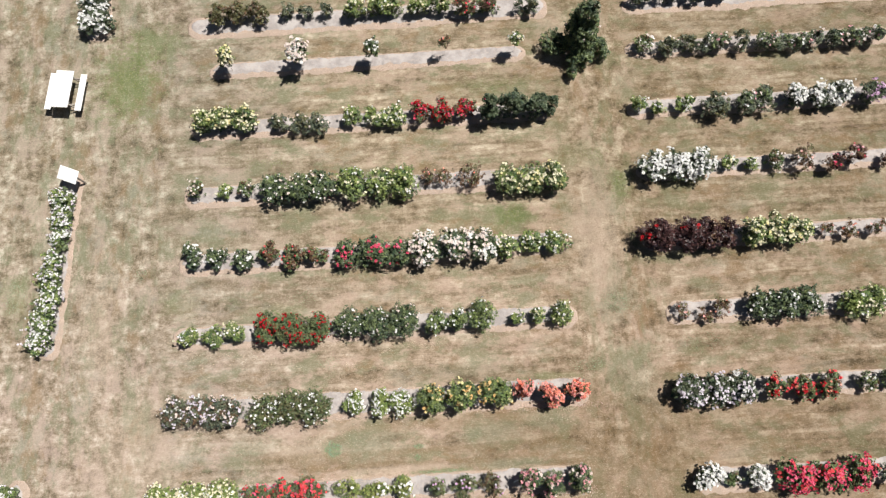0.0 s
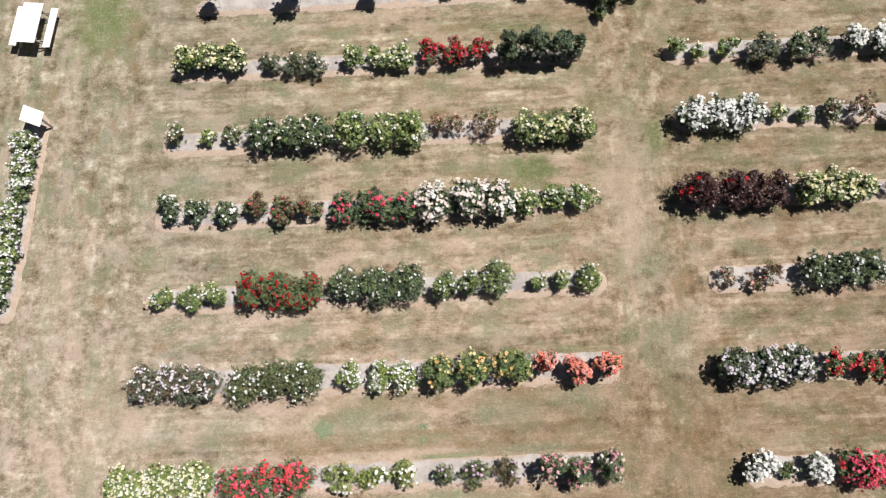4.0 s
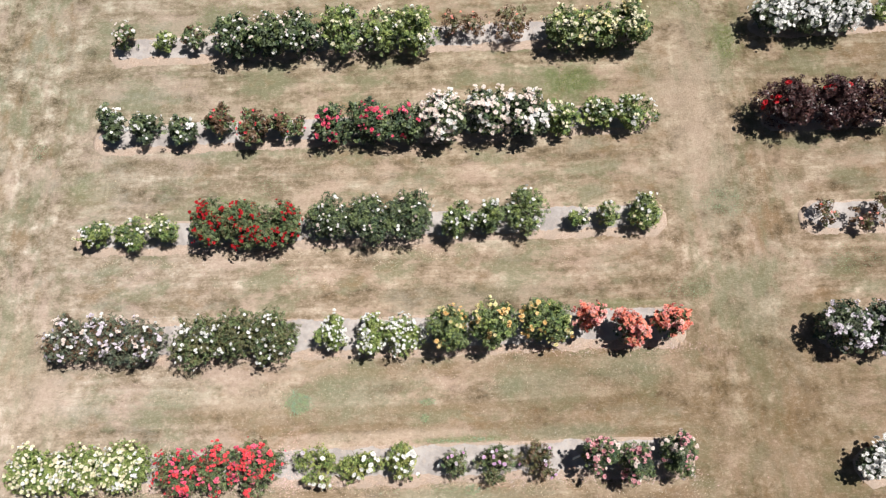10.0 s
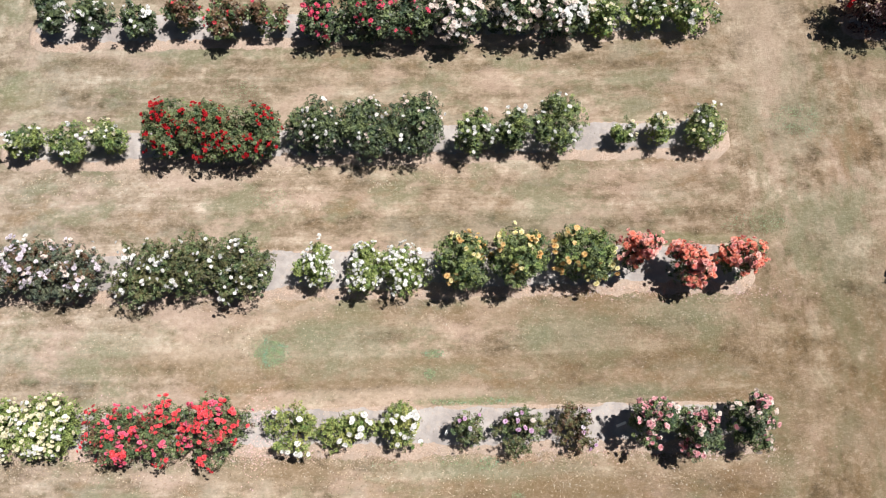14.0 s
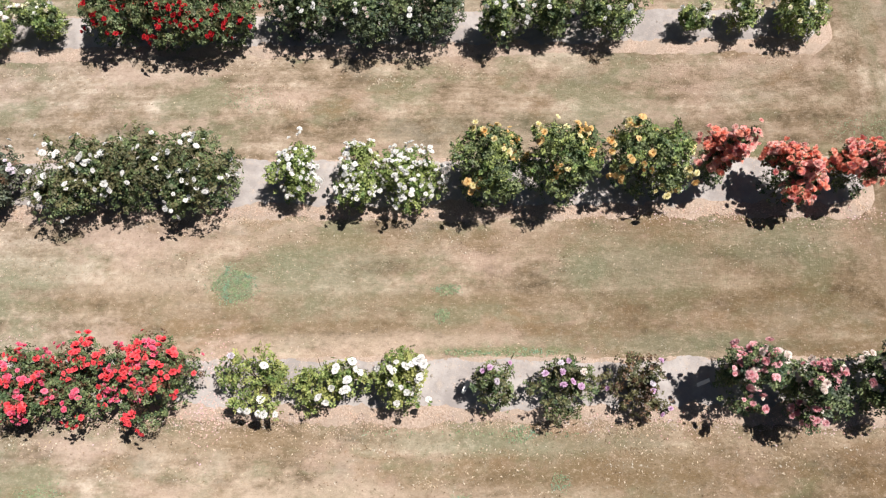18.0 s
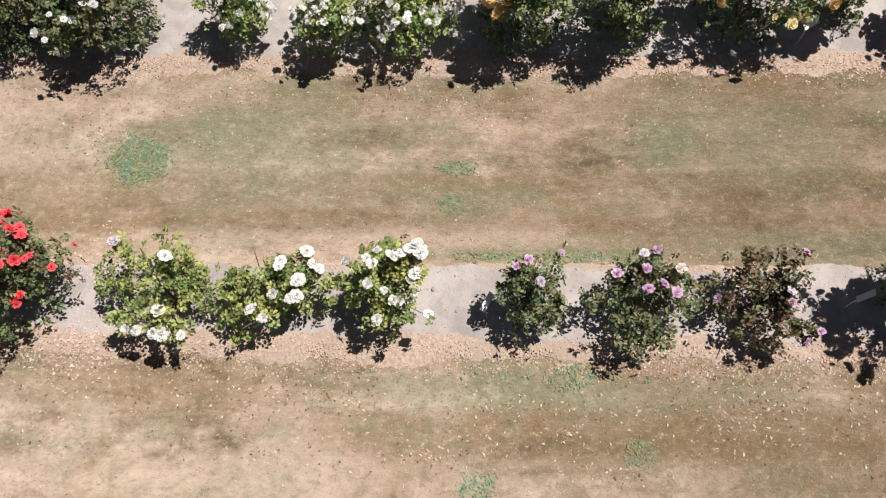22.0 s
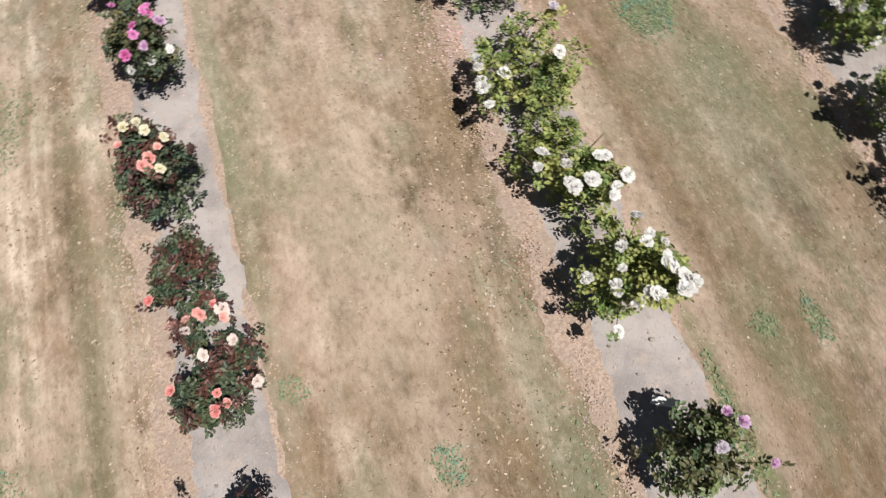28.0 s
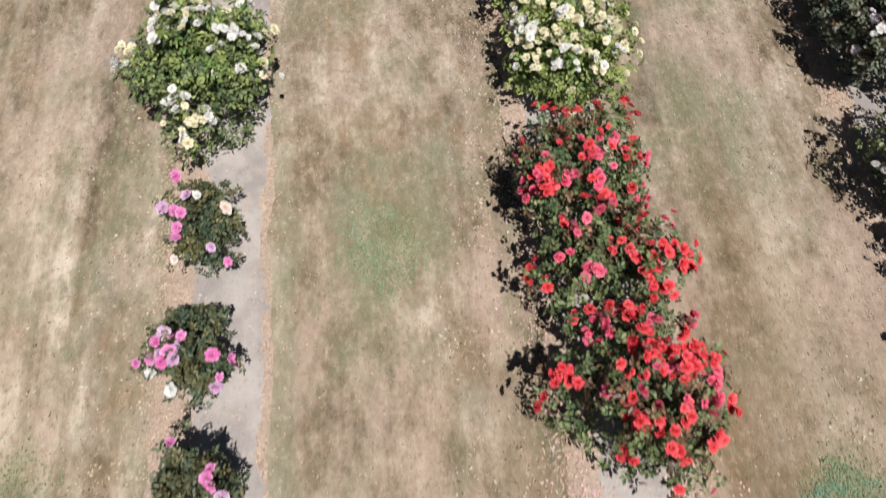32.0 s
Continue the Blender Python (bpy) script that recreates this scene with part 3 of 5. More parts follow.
# kind: leaf, young leaf, share of young, blossom colours, blossoms a bush, radius, how many sit together, label
KINDS = {
    "cream_dense": ("bright", "bright", 0.2, ("white", "cream", "cream"), 135, 0.041, 3, "leafy rose bush covered in cream-white blossoms"),
    "coral_pink": ("mid", "bronze", 0.3, ("coral", "hotpink", "coral", "coral", "hotpink"), 84, 0.040, 6, "spreading rose bush with many coral-red blossoms"),
    "white_sparse": ("mid", "bright", 0.25, ("white",), 14, 0.048, 2, "green rose bush with a few large white blossoms"),
    "white_lime": ("bright", "bright", 0.2, ("white",), 66, 0.038, 4, "light green rose bush with many white blossoms"),
    "mauve": ("mid", "olive", 0.5, ("mauve", "mauve", "lilac"), 8, 0.045, 2, "thin rose bush with a few mauve blossoms"),
    "pink": ("mid", "dark", 0.4, ("pink", "blush", "pink", "pink", "blush"), 58, 0.049, 5, "dark green rose bush with pale pink blossoms"),
    "lilac_white": ("grey", "bronze", 0.3, ("lilac", "lilac", "blush", "lilac", "white"), 74, 0.042, 5, "greyish rose bush covered in lilac-white blossoms"),
    "white_dark": ("mid", "olive", 0.6, ("white",), 24, 0.047, 2, "dense dark green rose bush dotted with white blossoms"),
    "golden": ("mid", "bright", 0.35, ("golden", "golden", "yellow"), 28, 0.054, 5, "tall dark green rose bush with golden yellow blossoms"),
    "orange": ("mid", "bronze", 0.2, ("orange", "salmon", "orange", "peach"), 190, 0.052, 6, "upright rose bush smothered in coral-orange blossoms"),
    "cream_sparse": ("bright", "mid", 0.5, ("cream", "white"), 25, 0.044, 3, "small green rose bush with some cream blossoms"),
    "red": ("mid", "olive", 0.3, ("red",), 58, 0.037, 5, "green rose bush with many deep red blossoms"),
    "red_dense": ("bronze", "mid", 0.4, ("red", "red", "crimson"), 80, 0.038, 6, "upright rose bush smothered in deep red blossoms"),
    "dark_white": ("dark", "mid", 0.55, ("white", "blush"), 22, 0.042, 2, "dense dark green rose bush with few white blossoms"),
    "rose_sparse": ("mid", "bronze", 0.7, ("coral", "crimson"), 7, 0.042, 2, "green rose bush with a few rose-red blossoms"),
    "rose_dense": ("mid", "bronze", 0.1, ("crimson", "crimson", "hotpink", "coral"), 130, 0.048, 5, "spreading rose bush massed with deep pink blossoms"),
    "white_fresh": ("bright", "lime", 0.45, ("white",), 20, 0.057, 2, "fresh green rose bush with large white blossoms"),
    "crimson": ("dark", "mid", 0.4, ("crimson", "crimson", "hotpink"), 26, 0.046, 5, "dark green rose bush with crimson blossom clusters"),
    "blush_dense": ("dark", "mid", 0.4, ("blush", "white", "blush"), 105, 0.052, 5, "large rose bush massed with blush-white blossoms"),
    "blush": ("mid", "bronze", 0.2, ("blush", "white"), 18, 0.045, 2, "low rose bush with blush-white blossoms"),
    "lime_cream": ("mid", "bright", 0.8, ("cream", "white", "cream"), 20, 0.048, 2, "bright green rose bush with pale cream blossoms"),
    "bronze": ("bronze", "olive", 0.4, ("orange", "peach"), 4, 0.042, 1, "sparse bronze-leaved rose bush with few blossoms"),
    "pale_yellow": ("mid", "bright", 0.3, ("yellow", "cream", "cream"), 72, 0.044, 5, "green rose bush with pale yellow blossoms"),
    "grey": ("grey", "olive", 0.2, ("blush",), 4, 0.042, 1, "grey-green rose bush almost without blossoms"),
    "grey_blush": ("grey", "mid", 0.3, ("blush", "white", "pink"), 11, 0.045, 2, "grey-green rose bush with scattered pale blossoms"),
    "dark_plain": ("dark", "dark", 0.25, ("crimson",), 1, 0.045, 1, "tall dense dark green rose bush without blossoms"),
    "olive": ("olive", "bronze", 0.2, ("cream",), 1, 0.040, 1, "olive-brown rose bush past flowering"),
    "peach": ("dark", "russet", 0.38, ("peach", "peach", "cream", "salmon"), 15, 0.044, 4, "rose bush with peach blossoms and red young leaves"),
    "peach_few": ("dark", "russet", 0.4, ("peach", "salmon"), 5, 0.044, 3, "dark green rose bush with a few peach blossoms"),
    "magenta": ("dark", "olive", 0.4, ("magenta", "magenta", "pink", "crimson", "white"), 16, 0.045, 5, "low rose bush with bright pink blossoms"),
    "cream_tall": ("mid", "bright", 0.6, ("white", "cream", "white"), 74, 0.043, 5, "broad rose bush covered in cream-white blossoms"),
    "white_dense": ("dark", "grey", 0.4, ("white",), 105, 0.056, 5, "rose bush massed with pure white blossoms"),
    "mauve_bare": ("olive", "bronze", 0.35, ("mauve",), 8, 0.046, 2, "sparse brownish rose bush with a few mauve blossoms"),
    "mauve_dense": ("dark", "grey", 0.4, ("mauve",), 45, 0.050, 4, "rose bush massed with mauve blossoms"),
    "wine": ("bronze", "wine", 0.5, ("crimson", "pink"), 10, 0.042, 3, "reddish-leaved rose bush with crimson blossoms"),
    "purple_leaf_red": ("wine", "wine", 0.2, ("red",), 6, 0.065, 5, "tall purple-leaved rose bush with bright red blossoms"),
    "purple_leaf": ("wine", "bronze", 0.2, ("red",), 0, 0.05, 1, "tall purple-leaved rose bush without blossoms"),
    "red_orange": ("mid", "bronze", 0.3, ("red", "coral", "orange"), 40, 0.046, 5, "green rose bush with orange-red blossoms"),
    "pillar": ("mid", "dark", 0.4, ("blush",), 6, 0.05, 2, "tall bushy green climbing rose standing on the lawn"),
    "lilac_dense": ("dark", "grey", 0.4, ("lilac", "lilac", "white"), 62, 0.047, 5, "large dark rose bush massed with lilac-white blossoms"),
    "blush_ball": ("mid", "grey", 0.4, ("blush", "white", "blush"), 75, 0.062, 4, "tree rose with a round head of blush-white blossoms"),
    "wine_white": ("wine", "dark", 0.35, ("white", "blush"), 4, 0.050, 2, "small dark purplish rose bush with a few white blossoms"),
    "sucker": ("mid", "dark", 0.5, ("blush",), 1, 0.045, 1, "low green rose sucker beside the tall climber"),
    "white_small": ("mid", "bright", 0.3, ("white", "white", "lilac"), 70, 0.038, 3, "low green rose bush with small white blossoms"),
}


def rose_bush(kind, x, y, w, d, h, near, seed, group, name="rose_bush", trunk=0.0, placed=()):
    """A rose with its canes, its foliage and its single blossoms."""
    gen = np.random.default_rng(seed)
    leaf, young, share, colours, blooms, radius, together, label = KINDS[kind]
    bush = tagged(new(name), label, "rose bush", group)
    bush.matrix_basis = pose(x, y, 0.02)
    if not near and kind in ("white_sparse", "red"):
        leaf, young = "dark", "mid"
    area = w * d + 1.6 * h * (w + d) / 2
    thin = {"bronze": 0.34, "blush": 0.75, "grey_blush": 0.85, "wine": 0.7, "mauve": 0.46, "mauve_bare": 0.48, "white_fresh": 0.47, "coral_pink": 0.8, "white_lime": 0.8, "olive": 0.8, "grey": 0.85}.get(kind, 1.0)
    size = (0.036 if kind.startswith(("peach", "magenta", "wine")) else 0.042) if near else 0.063
    count = int(min(10000, (2100 if near else 880) * area * thin))
    low = max(trunk, 0.14 * h + 0.05)
    me, spots = crown(gen, w, d, h, low, count, size, LEAF[leaf], LEAF[young], share, 0.7 if thin < 1 else 0.55, near, placed)
    part("foliage", me, bush)
    stems = 1 if trunk else 3
    for k in range(stems):
        tall = low + 0.2 if trunk else h * gen.uniform(0.62, 0.82)
        spread = 0.12 if trunk else gen.uniform(0.7, 1.2) * 0.9 * w
        m = Matrix.Rotation(6.2832 * k / stems + gen.uniform(-0.5, 0.5), 4, "Z") @ Matrix.Diagonal((spread, 1.6 if trunk else 1.0, tall, 1))
        part("trunk" if trunk else "cane", CANES[k], bush, at=m)
    def turned(way):
        return Vector(way).to_track_quat("Z", "Y").to_matrix().to_4x4() @ Matrix.Rotation(gen.uniform(0, 6.28), 4, "Z")

    def squashed(r):
        return Matrix.Diagonal((r * gen.uniform(0.82, 1.15), r * gen.uniform(0.82, 1.15), r * gen.uniform(0.7, 1.15), 1))

    for colour, bx, by, bz in placed:
        face = unit(np.array((bx, by, 0.9)) + gen.normal(size=3) * 0.3)
        part("cane", CANES[int(gen.integers(0, 4))], bush, at=Matrix.Rotation(math.atan2(by, bx), 4, "Z") @ Matrix.Diagonal((math.hypot(bx, by) / 0.34, 0.6, bz - 0.01, 1)))
        part("blossom", BLOSSOMS[colour][int(gen.integers(0, 10) > 3)], bush, at=Matrix.Translation((bx, by, bz)) @ turned(face) @ squashed(radius * gen.uniform(0.8, 1.2)))
    # blossoms, in loose groups on the outside of the leaf mass
    heads = []
    if blooms and not placed:
        blooms = max(1, int(blooms * (1.6 if near else 1.7) * gen.uniform(0.8, 1.2) * min(1.4, area / 2.2 if area < 2.2 else 1.0) * (1.7 if trunk else 1.0)))
        spots = [s for s in spots if s[1][2] > -0.05]
        order = gen.permutation(len(spots))
        k = 0
        while len(heads) < blooms:
            spot, way = spots[order[k % len(spots)]]
            k += 1
            colour = colours[int(gen.integers(0, len(colours)))]
            for _ in range(int(gen.integers(1, together + 1))):
                shift = gen.normal(size=3) * radius * (1.15 if together > 1 else 0.3)
                face = unit(np.asarray(way) + gen.normal(size=3) * 0.35 + (0, 0, 0.35))
                heads.append((colour, Matrix.Translation(Vector(spot + shift)) @ turned(face) @ squashed(radius * gen.uniform(0.72, 1.25) * (1.0 if near else 1.06))))
    if near:
        for colour, at in heads:
            part("blossom", BLOSSOMS[colour][int(gen.integers(0, 10) > 3)], bush, at=at)
    elif heads:
        used = sorted({colour for colour, _ in heads})
        corners, faces, slots, count = [], [], [], 0
        for colour, at in heads:
            shape, quads = FAR_ROSES[int(gen.integers(0, 3))]
            m = np.array(at)
            corners.append(shape @ m[:3, :3].T + m[:3, 3])
            faces.append(quads + count)
            slots.append(np.full(len(quads), used.index(colour)))
            count += len(shape)
        tagged(part("blossoms", quick_mesh("blossoms", np.concatenate(corners), np.concatenate(faces), [PETAL_FAR[colour] for colour in used], np.concatenate(slots)), bush), kind="stuff")
    return bush


# ---- ground ----
def lie(x, y):
    """How high the lawn lies."""
    return 0.012 * np.sin(x * 0.9 + np.sin(y * 0.7)) * np.sin(y * 1.1) - 0.014


def ground_sheet():
    steps = [-2500, -400, -90, -40] + list(np.arange(-24, 26.01, 0.5)) + [40, 90, 400, 2500]
    deep = [-2500, -400, -90, -40] + list(np.arange(-20, 16.01, 0.5)) + [40, 90, 400, 2500]
    xs, ys = np.meshgrid(steps, deep)
    zs = lie(xs, ys)
    verts = np.stack([xs, ys, zs], -1).reshape(-1, 3)
    n, m = len(steps), len(deep)
    i = (np.arange(m - 1)[:, None] * n + np.arange(n - 1)).ravel()
    me = quick_mesh("ground", verts, np.stack([i, i + 1, i + n + 1, i + n], 1), [TURF])
    tagged(new("ground", me), "dry mown lawn, straw-coloured with brown and green patches", "lawn", kind="structure")


ground_sheet()


def bed(x0, x1, y0, y1, seed, twist=0.0):
    """A long flower bed: a low bank of tan litter with grey soil along its middle."""
    gen = np.random.default_rng(seed)
    for name, material, grow, south, north, top, label in (
        ("flower_bed", MULCH, 0.08, 1.4, 0.045, 0.010, "long flower bed edged with tan leaf litter"),
        ("bed_soil", SOIL, -0.06, 1.0, 0.015, 0.016, "compacted pale grey soil of a rose bed"),
    ):
        bm = bmesh.new()
        n = max(8, int((x1 - x0) * 16))
        wob = gen.normal(size=(n + 1, 2)) * (0.020 if name == "flower_bed" else 0.026)
        wide = (wob + np.roll(wob, 1, 0) + np.roll(wob, 2, 0) + np.roll(wob, 3, 0) + np.roll(wob, 4, 0) + np.roll(wob, 5, 0)) * 0.55
        wob = wide + 0.9 * gen.normal(size=(n + 1, 2)) * (0.014 if name == "flower_bed" else 0.012)
        rows = []
        for k in range(n + 1):
            f = k / n
            end = 0.30 * max(0.0, 1 - min(k, n - k) / 6) ** 1.6
            x = x0 - grow + (x1 - x0 + 2 * grow) * f
            a, b = y0 - grow * south + wob[k, 0] + end, y1 + north + wob[k, 1] * 0.5 - end
            rows.append([bm.verts.new((x, yy, z)) for yy, z in ((a, -0.03), (a + 0.12, top), ((a + b) / 2, top + 0.008), (b - 0.05, top), (b, -0.03))])
        for p, q in zip(rows, rows[1:]):
            for i in range(4):
                bm.faces.new((p[i], q[i], q[i + 1], p[i + 1]))
        bm.faces.new(rows[0][::-1])
        bm.faces.new(rows[-1])
        bmesh.ops.recalc_face_normals(bm, faces=bm.faces)
        for f in bm.faces:
            f.smooth = True
        ob = tagged(new(name, mesh_of(name, bm, material)), label, "flower bed", kind="structure")
        if twist:
            ob.matrix_basis = Matrix.Translation(((x0 + x1) / 2, (y0 + y1) / 2, 0)) @ Matrix.Rotation(twist, 4, "Z") @ Matrix.Translation((-(x0 + x1) / 2, -(y0 + y1) / 2, 0))


# name: west end, east end, south edge, north edge
bed(-9.2, 6.9, 10.55, 11.55, 1)
bed(-8.2, 5.75, 8.5, 9.2, 2)
bed(-8.95, 6.6, 5.62, 6.42, 3)
bed(-9.15, 6.9, 2.55, 3.42, 4)
bed(-9.3, 6.75, -0.38, 0.48, 5)
bed(-9.45, 6.82, -3.42, -2.58, 6)
bed(-9.7, 6.95, -6.5, -5.5, 7)
bed(-10.1, 6.75, -9.68, -8.82, 8)
bed(-9.6, 3.2, -12.82, -12.02, 9)
bed(10.4, 22.0, 10.45, 11.2, 10)
bed(10.3, 22.0, 8.25, 9.0, 11)
bed(10.05, 22.0, 5.4, 6.2, 12)
bed(10.1, 22.0, 2.55, 3.3, 13)
bed(10.0, 22.0, -0.5, 0.25, 14)
bed(10.55, 22.0, -3.6, -2.72, 15)
bed(10.4, 22.0, -6.72, -5.88, 16)
bed(10.75, 22.0, -10.05, -9.22, 17)
bed(-18.35, -10.35, 0.1, 0.95, 18, radians(86.2))
bed(-16.4, -10.2, 13.4, 14.4, 19, radians(87))
bed(-18.6, -12.6, -11.6, -10.8, 20, radians(86))

BED_H = [
    ("cream_dense", 3, -8.44, -9.13, 3.35, 1.19, 0.95),
    ("coral_pink", 3, -4.87, -9.28, 2.88, 1.10, 1.1),
    ("white_fresh", 1, -2.45, -9.22, 1.08, 0.94, 0.70),
    ("white_fresh", 1, -1.40, -9.25, 1.12, 0.78, 0.64),
    ("white_fresh", 1, -0.51, -9.18, 0.72, 0.88, 0.72),
    ("mauve", 1, 0.91, -9.23, 0.62, 0.84, 0.76),
    ("mauve", 1, 1.86, -9.28, 0.90, 0.98, 0.70),
    ("mauve_bare", 1, 2.86, -9.25, 0.95, 0.86, 0.68),
    ("pink", 1, 4.36, -9.18, 0.70, 1.12, 1.5),
    ("pink", 1, 5.25, -9.36, 0.72, 1.18, 1.35),
    ("pink", 1, 6.24, -9.22, 0.76, 1.16, 1.4),
]
BED_G = [
    ("lilac_white", 3, -8.13, -5.95, 2.85, 1.25, 1.1),
    ("white_dark", 3, -4.64, -6.02, 2.98, 1.25, 1.2),
    ("white_lime", 1, -2.22, -6.00, 0.79, 0.94, 0.95),
    ("white_lime", 2, -0.78, -6.04, 1.61, 0.99, 0.95),
    ("golden", 1, 0.88, -6.03, 1.05, 1.10, 1.5),
    ("golden", 1, 1.97, -5.95, 1.01, 1.25, 1.6),
    ("golden", 1, 3.32, -5.89, 1.22, 1.16, 1.5),
    ("orange", 1, 4.42, -5.80, 0.52, 0.80, 1.45),
    ("orange", 1, 5.46, -6.10, 0.77, 0.80, 1.2),
    ("orange", 1, 6.52, -6.02, 0.74, 0.84, 1.25),
]
BED_F = [
    ("cream_sparse", 1, -8.73, -2.94, 0.67, 0.96, 0.85),
    ("cream_sparse", 1, -7.82, -3.00, 0.76, 0.89, 0.85),
    ("cream_sparse", 1, -6.86, -2.90, 0.74, 0.84, 0.85),
    ("red", 3, -4.56, -2.94, 2.84, 1.25, 1.3),
    ("dark_white", 3, -1.14, -2.89, 3.04, 1.25, 1.3),
    ("white_sparse", 1, 1.19, -3.04, 0.89, 1.01, 1.05),
    ("white_sparse", 1, 2.04, -2.94, 0.73, 0.97, 1.05),
    ("white_sparse", 1, 2.99, -2.84, 1.02, 1.24, 1.1),
    ("cream_sparse", 1, 4.46, -3.03, 0.51, 0.51, 0.6),
    ("cream_sparse", 1, 5.21, -2.94, 0.55, 0.77, 0.7),
    ("cream_sparse", 1, 6.24, -2.96, 0.89, 0.97, 0.9),
]
BED_E = [
    ("white_sparse", 1, -8.67, 0.30, 0.69, 1.16, 0.95),
    ("white_sparse", 1, -7.70, 0.18, 0.83, 0.91, 0.85),
    ("white_sparse", 1, -6.57, 0.17, 0.75, 0.89, 0.9),
    ("rose_sparse", 1, -5.48, 0.21, 0.70, 1.10, 1.0),
    ("rose_sparse", 1, -4.52, 0.05, 0.86, 1.04, 1.0),
    ("rose_sparse", 1, -3.53, 0.06, 0.86, 0.78, 0.95),
    ("crimson", 1, -2.31, -0.03, 0.94, 1.12, 1.05),
    ("crimson", 2, -0.77, -0.03, 2.02, 1.25, 1.15),
    ("blush_dense", 3, 2.05, 0.05, 3.35, 1.25, 1.3),
    ("cream_sparse", 1, 4.21, -0.06, 0.84, 1.06, 0.9),
    ("cream_sparse", 1, 5.25, 0.01, 0.89, 0.95, 0.95),
    ("cream_sparse", 1, 6.27, -0.06, 0.93, 1.03, 1.0),
]
BED_D = [
    ("blush", 1, -8.55, 3.19, 0.71, 0.71, 0.8),
    ("cream_sparse", 1, -7.43, 3.08, 0.67, 0.61, 0.6),
    ("blush", 1, -6.51, 3.10, 0.58, 0.72, 0.75),
    ("dark_white", 3, -4.24, 2.89, 2.92, 1.25, 1.4),
    ("lime_cream", 3, -0.91, 2.94, 3.11, 1.25, 1.4),
    ("bronze", 1, 1.10, 3.15, 0.66, 0.90, 0.8),
    ("bronze", 1, 1.92, 3.08, 0.73, 0.84, 0.8),
    ("bronze", 1, 3.02, 3.05, 0.99, 1.16, 1.0),
    ("pale_yellow", 3, 5.44, 2.78, 2.84, 1.25, 1.35),
]
BED_C = [
    ("pale_yellow", 3, -7.43, 6.20, 2.71, 0.95, 1.2),
    ("grey", 1, -5.14, 5.93, 0.70, 0.86, 0.8),
    ("grey", 2, -3.73, 5.90, 1.56, 0.92, 0.9),
    ("lime_cream", 1, -1.91, 6.09, 0.86, 0.71, 0.9),
    ("lime_cream", 2, -0.45, 6.00, 1.61, 0.88, 0.95),
    ("red_dense", 1, 1.06, 6.04, 0.76, 0.92, 1.0),
    ("red_dense", 1, 2.02, 6.03, 0.84, 1.13, 1.0),
    ("red_dense", 1, 2.94, 6.07, 0.87, 0.81, 1.0),
    ("dark_plain", 3, 4.92, 5.89, 2.61, 0.84, 1.9),
    ("dark_plain", 1, 6.56, 5.92, 0.58, 0.76, 1.5),
]
BED_A = [
    ("olive", 3, -6.88, 11.29, 2.59, 0.88, 1.2),
    ("grey", 1, -4.74, 11.36, 0.67, 0.59, 0.8),
    ("grey", 1, -3.87, 11.29, 0.63, 0.50, 0.8),
    ("grey", 1, -2.97, 11.31, 0.61, 0.50, 0.85),
    ("lime_cream", 3, -0.84, 11.23, 2.71, 0.71, 1.1),
    ("lime_cream", 2, 1.68, 11.13, 2.01, 0.57, 1.1),
    ("rose_sparse", 2, 3.74, 10.98, 2.09, 0.57, 1.1),
    ("grey", 1, 5.99, 10.83, 1.29, 0.57, 1.1),
]
BED_I = [
    ("peach", 1, -0.56, -12.24, 0.62, 0.64, 0.85),
    ("peach_few", 1, -1.43, -12.35, 0.63, 0.56, 0.85),
    ("peach", 1, -2.40, -12.37, 0.86, 0.65, 0.95),
    ("magenta", 1, -3.69, -12.34, 0.49, 0.60, 0.8),
    ("magenta", 1, -4.66, -12.45, 0.66, 0.62, 0.8),
    ("magenta", 1, -5.77, -12.45, 0.87, 0.55, 0.8),
    ("cream_tall", 1, -7.26, -12.50, 1.55, 1.34, 1.15),
    ("wine_white", 1, 0.64, -12.35, 0.60, 0.67, 0.9),
]
BED_R = [
    ("grey", 1, 11.11, 10.99, 1.08, 0.61, 1.0),
    ("grey", 1, 12.36, 10.96, 1.05, 0.50, 1.0),
    ("grey", 2, 14.11, 10.94, 2.01, 0.58, 1.0),
]
BED_S = [
    ("blush", 1, 10.97, 8.73, 0.85, 0.87, 0.8),
    ("grey", 2, 12.46, 8.48, 1.72, 0.74, 0.85),
    ("grey_blush", 2, 14.08, 8.55, 1.13, 0.82, 0.95),
    ("grey", 1, 15.24, 8.46, 0.67, 0.98, 1.05),
    ("grey_blush", 4, 17.25, 8.34, 2.77, 0.82, 0.95),
    ("grey_blush", 3, 20.12, 8.32, 2.24, 0.81, 1.0),
]
BED_T = [
    ("cream_sparse", 1, 10.44, 5.84, 0.60, 0.65, 0.8),
    ("cream_sparse", 1, 11.29, 5.58, 0.79, 0.50, 0.7),
    ("cream_sparse", 1, 12.34, 5.74, 0.77, 0.72, 0.85),
    ("grey", 1, 13.64, 5.56, 1.16, 1.15, 1.2),
    ("grey_blush", 2, 15.28, 5.58, 1.51, 1.12, 1.1),
    ("white_dense", 1, 16.99, 5.73, 0.76, 1.12, 1.1),
    ("white_dense", 2, 18.52, 5.72, 1.52, 1.15, 1.1),
    ("mauve_dense", 1, 20.32, 5.66, 0.89, 0.94, 1.2),
]
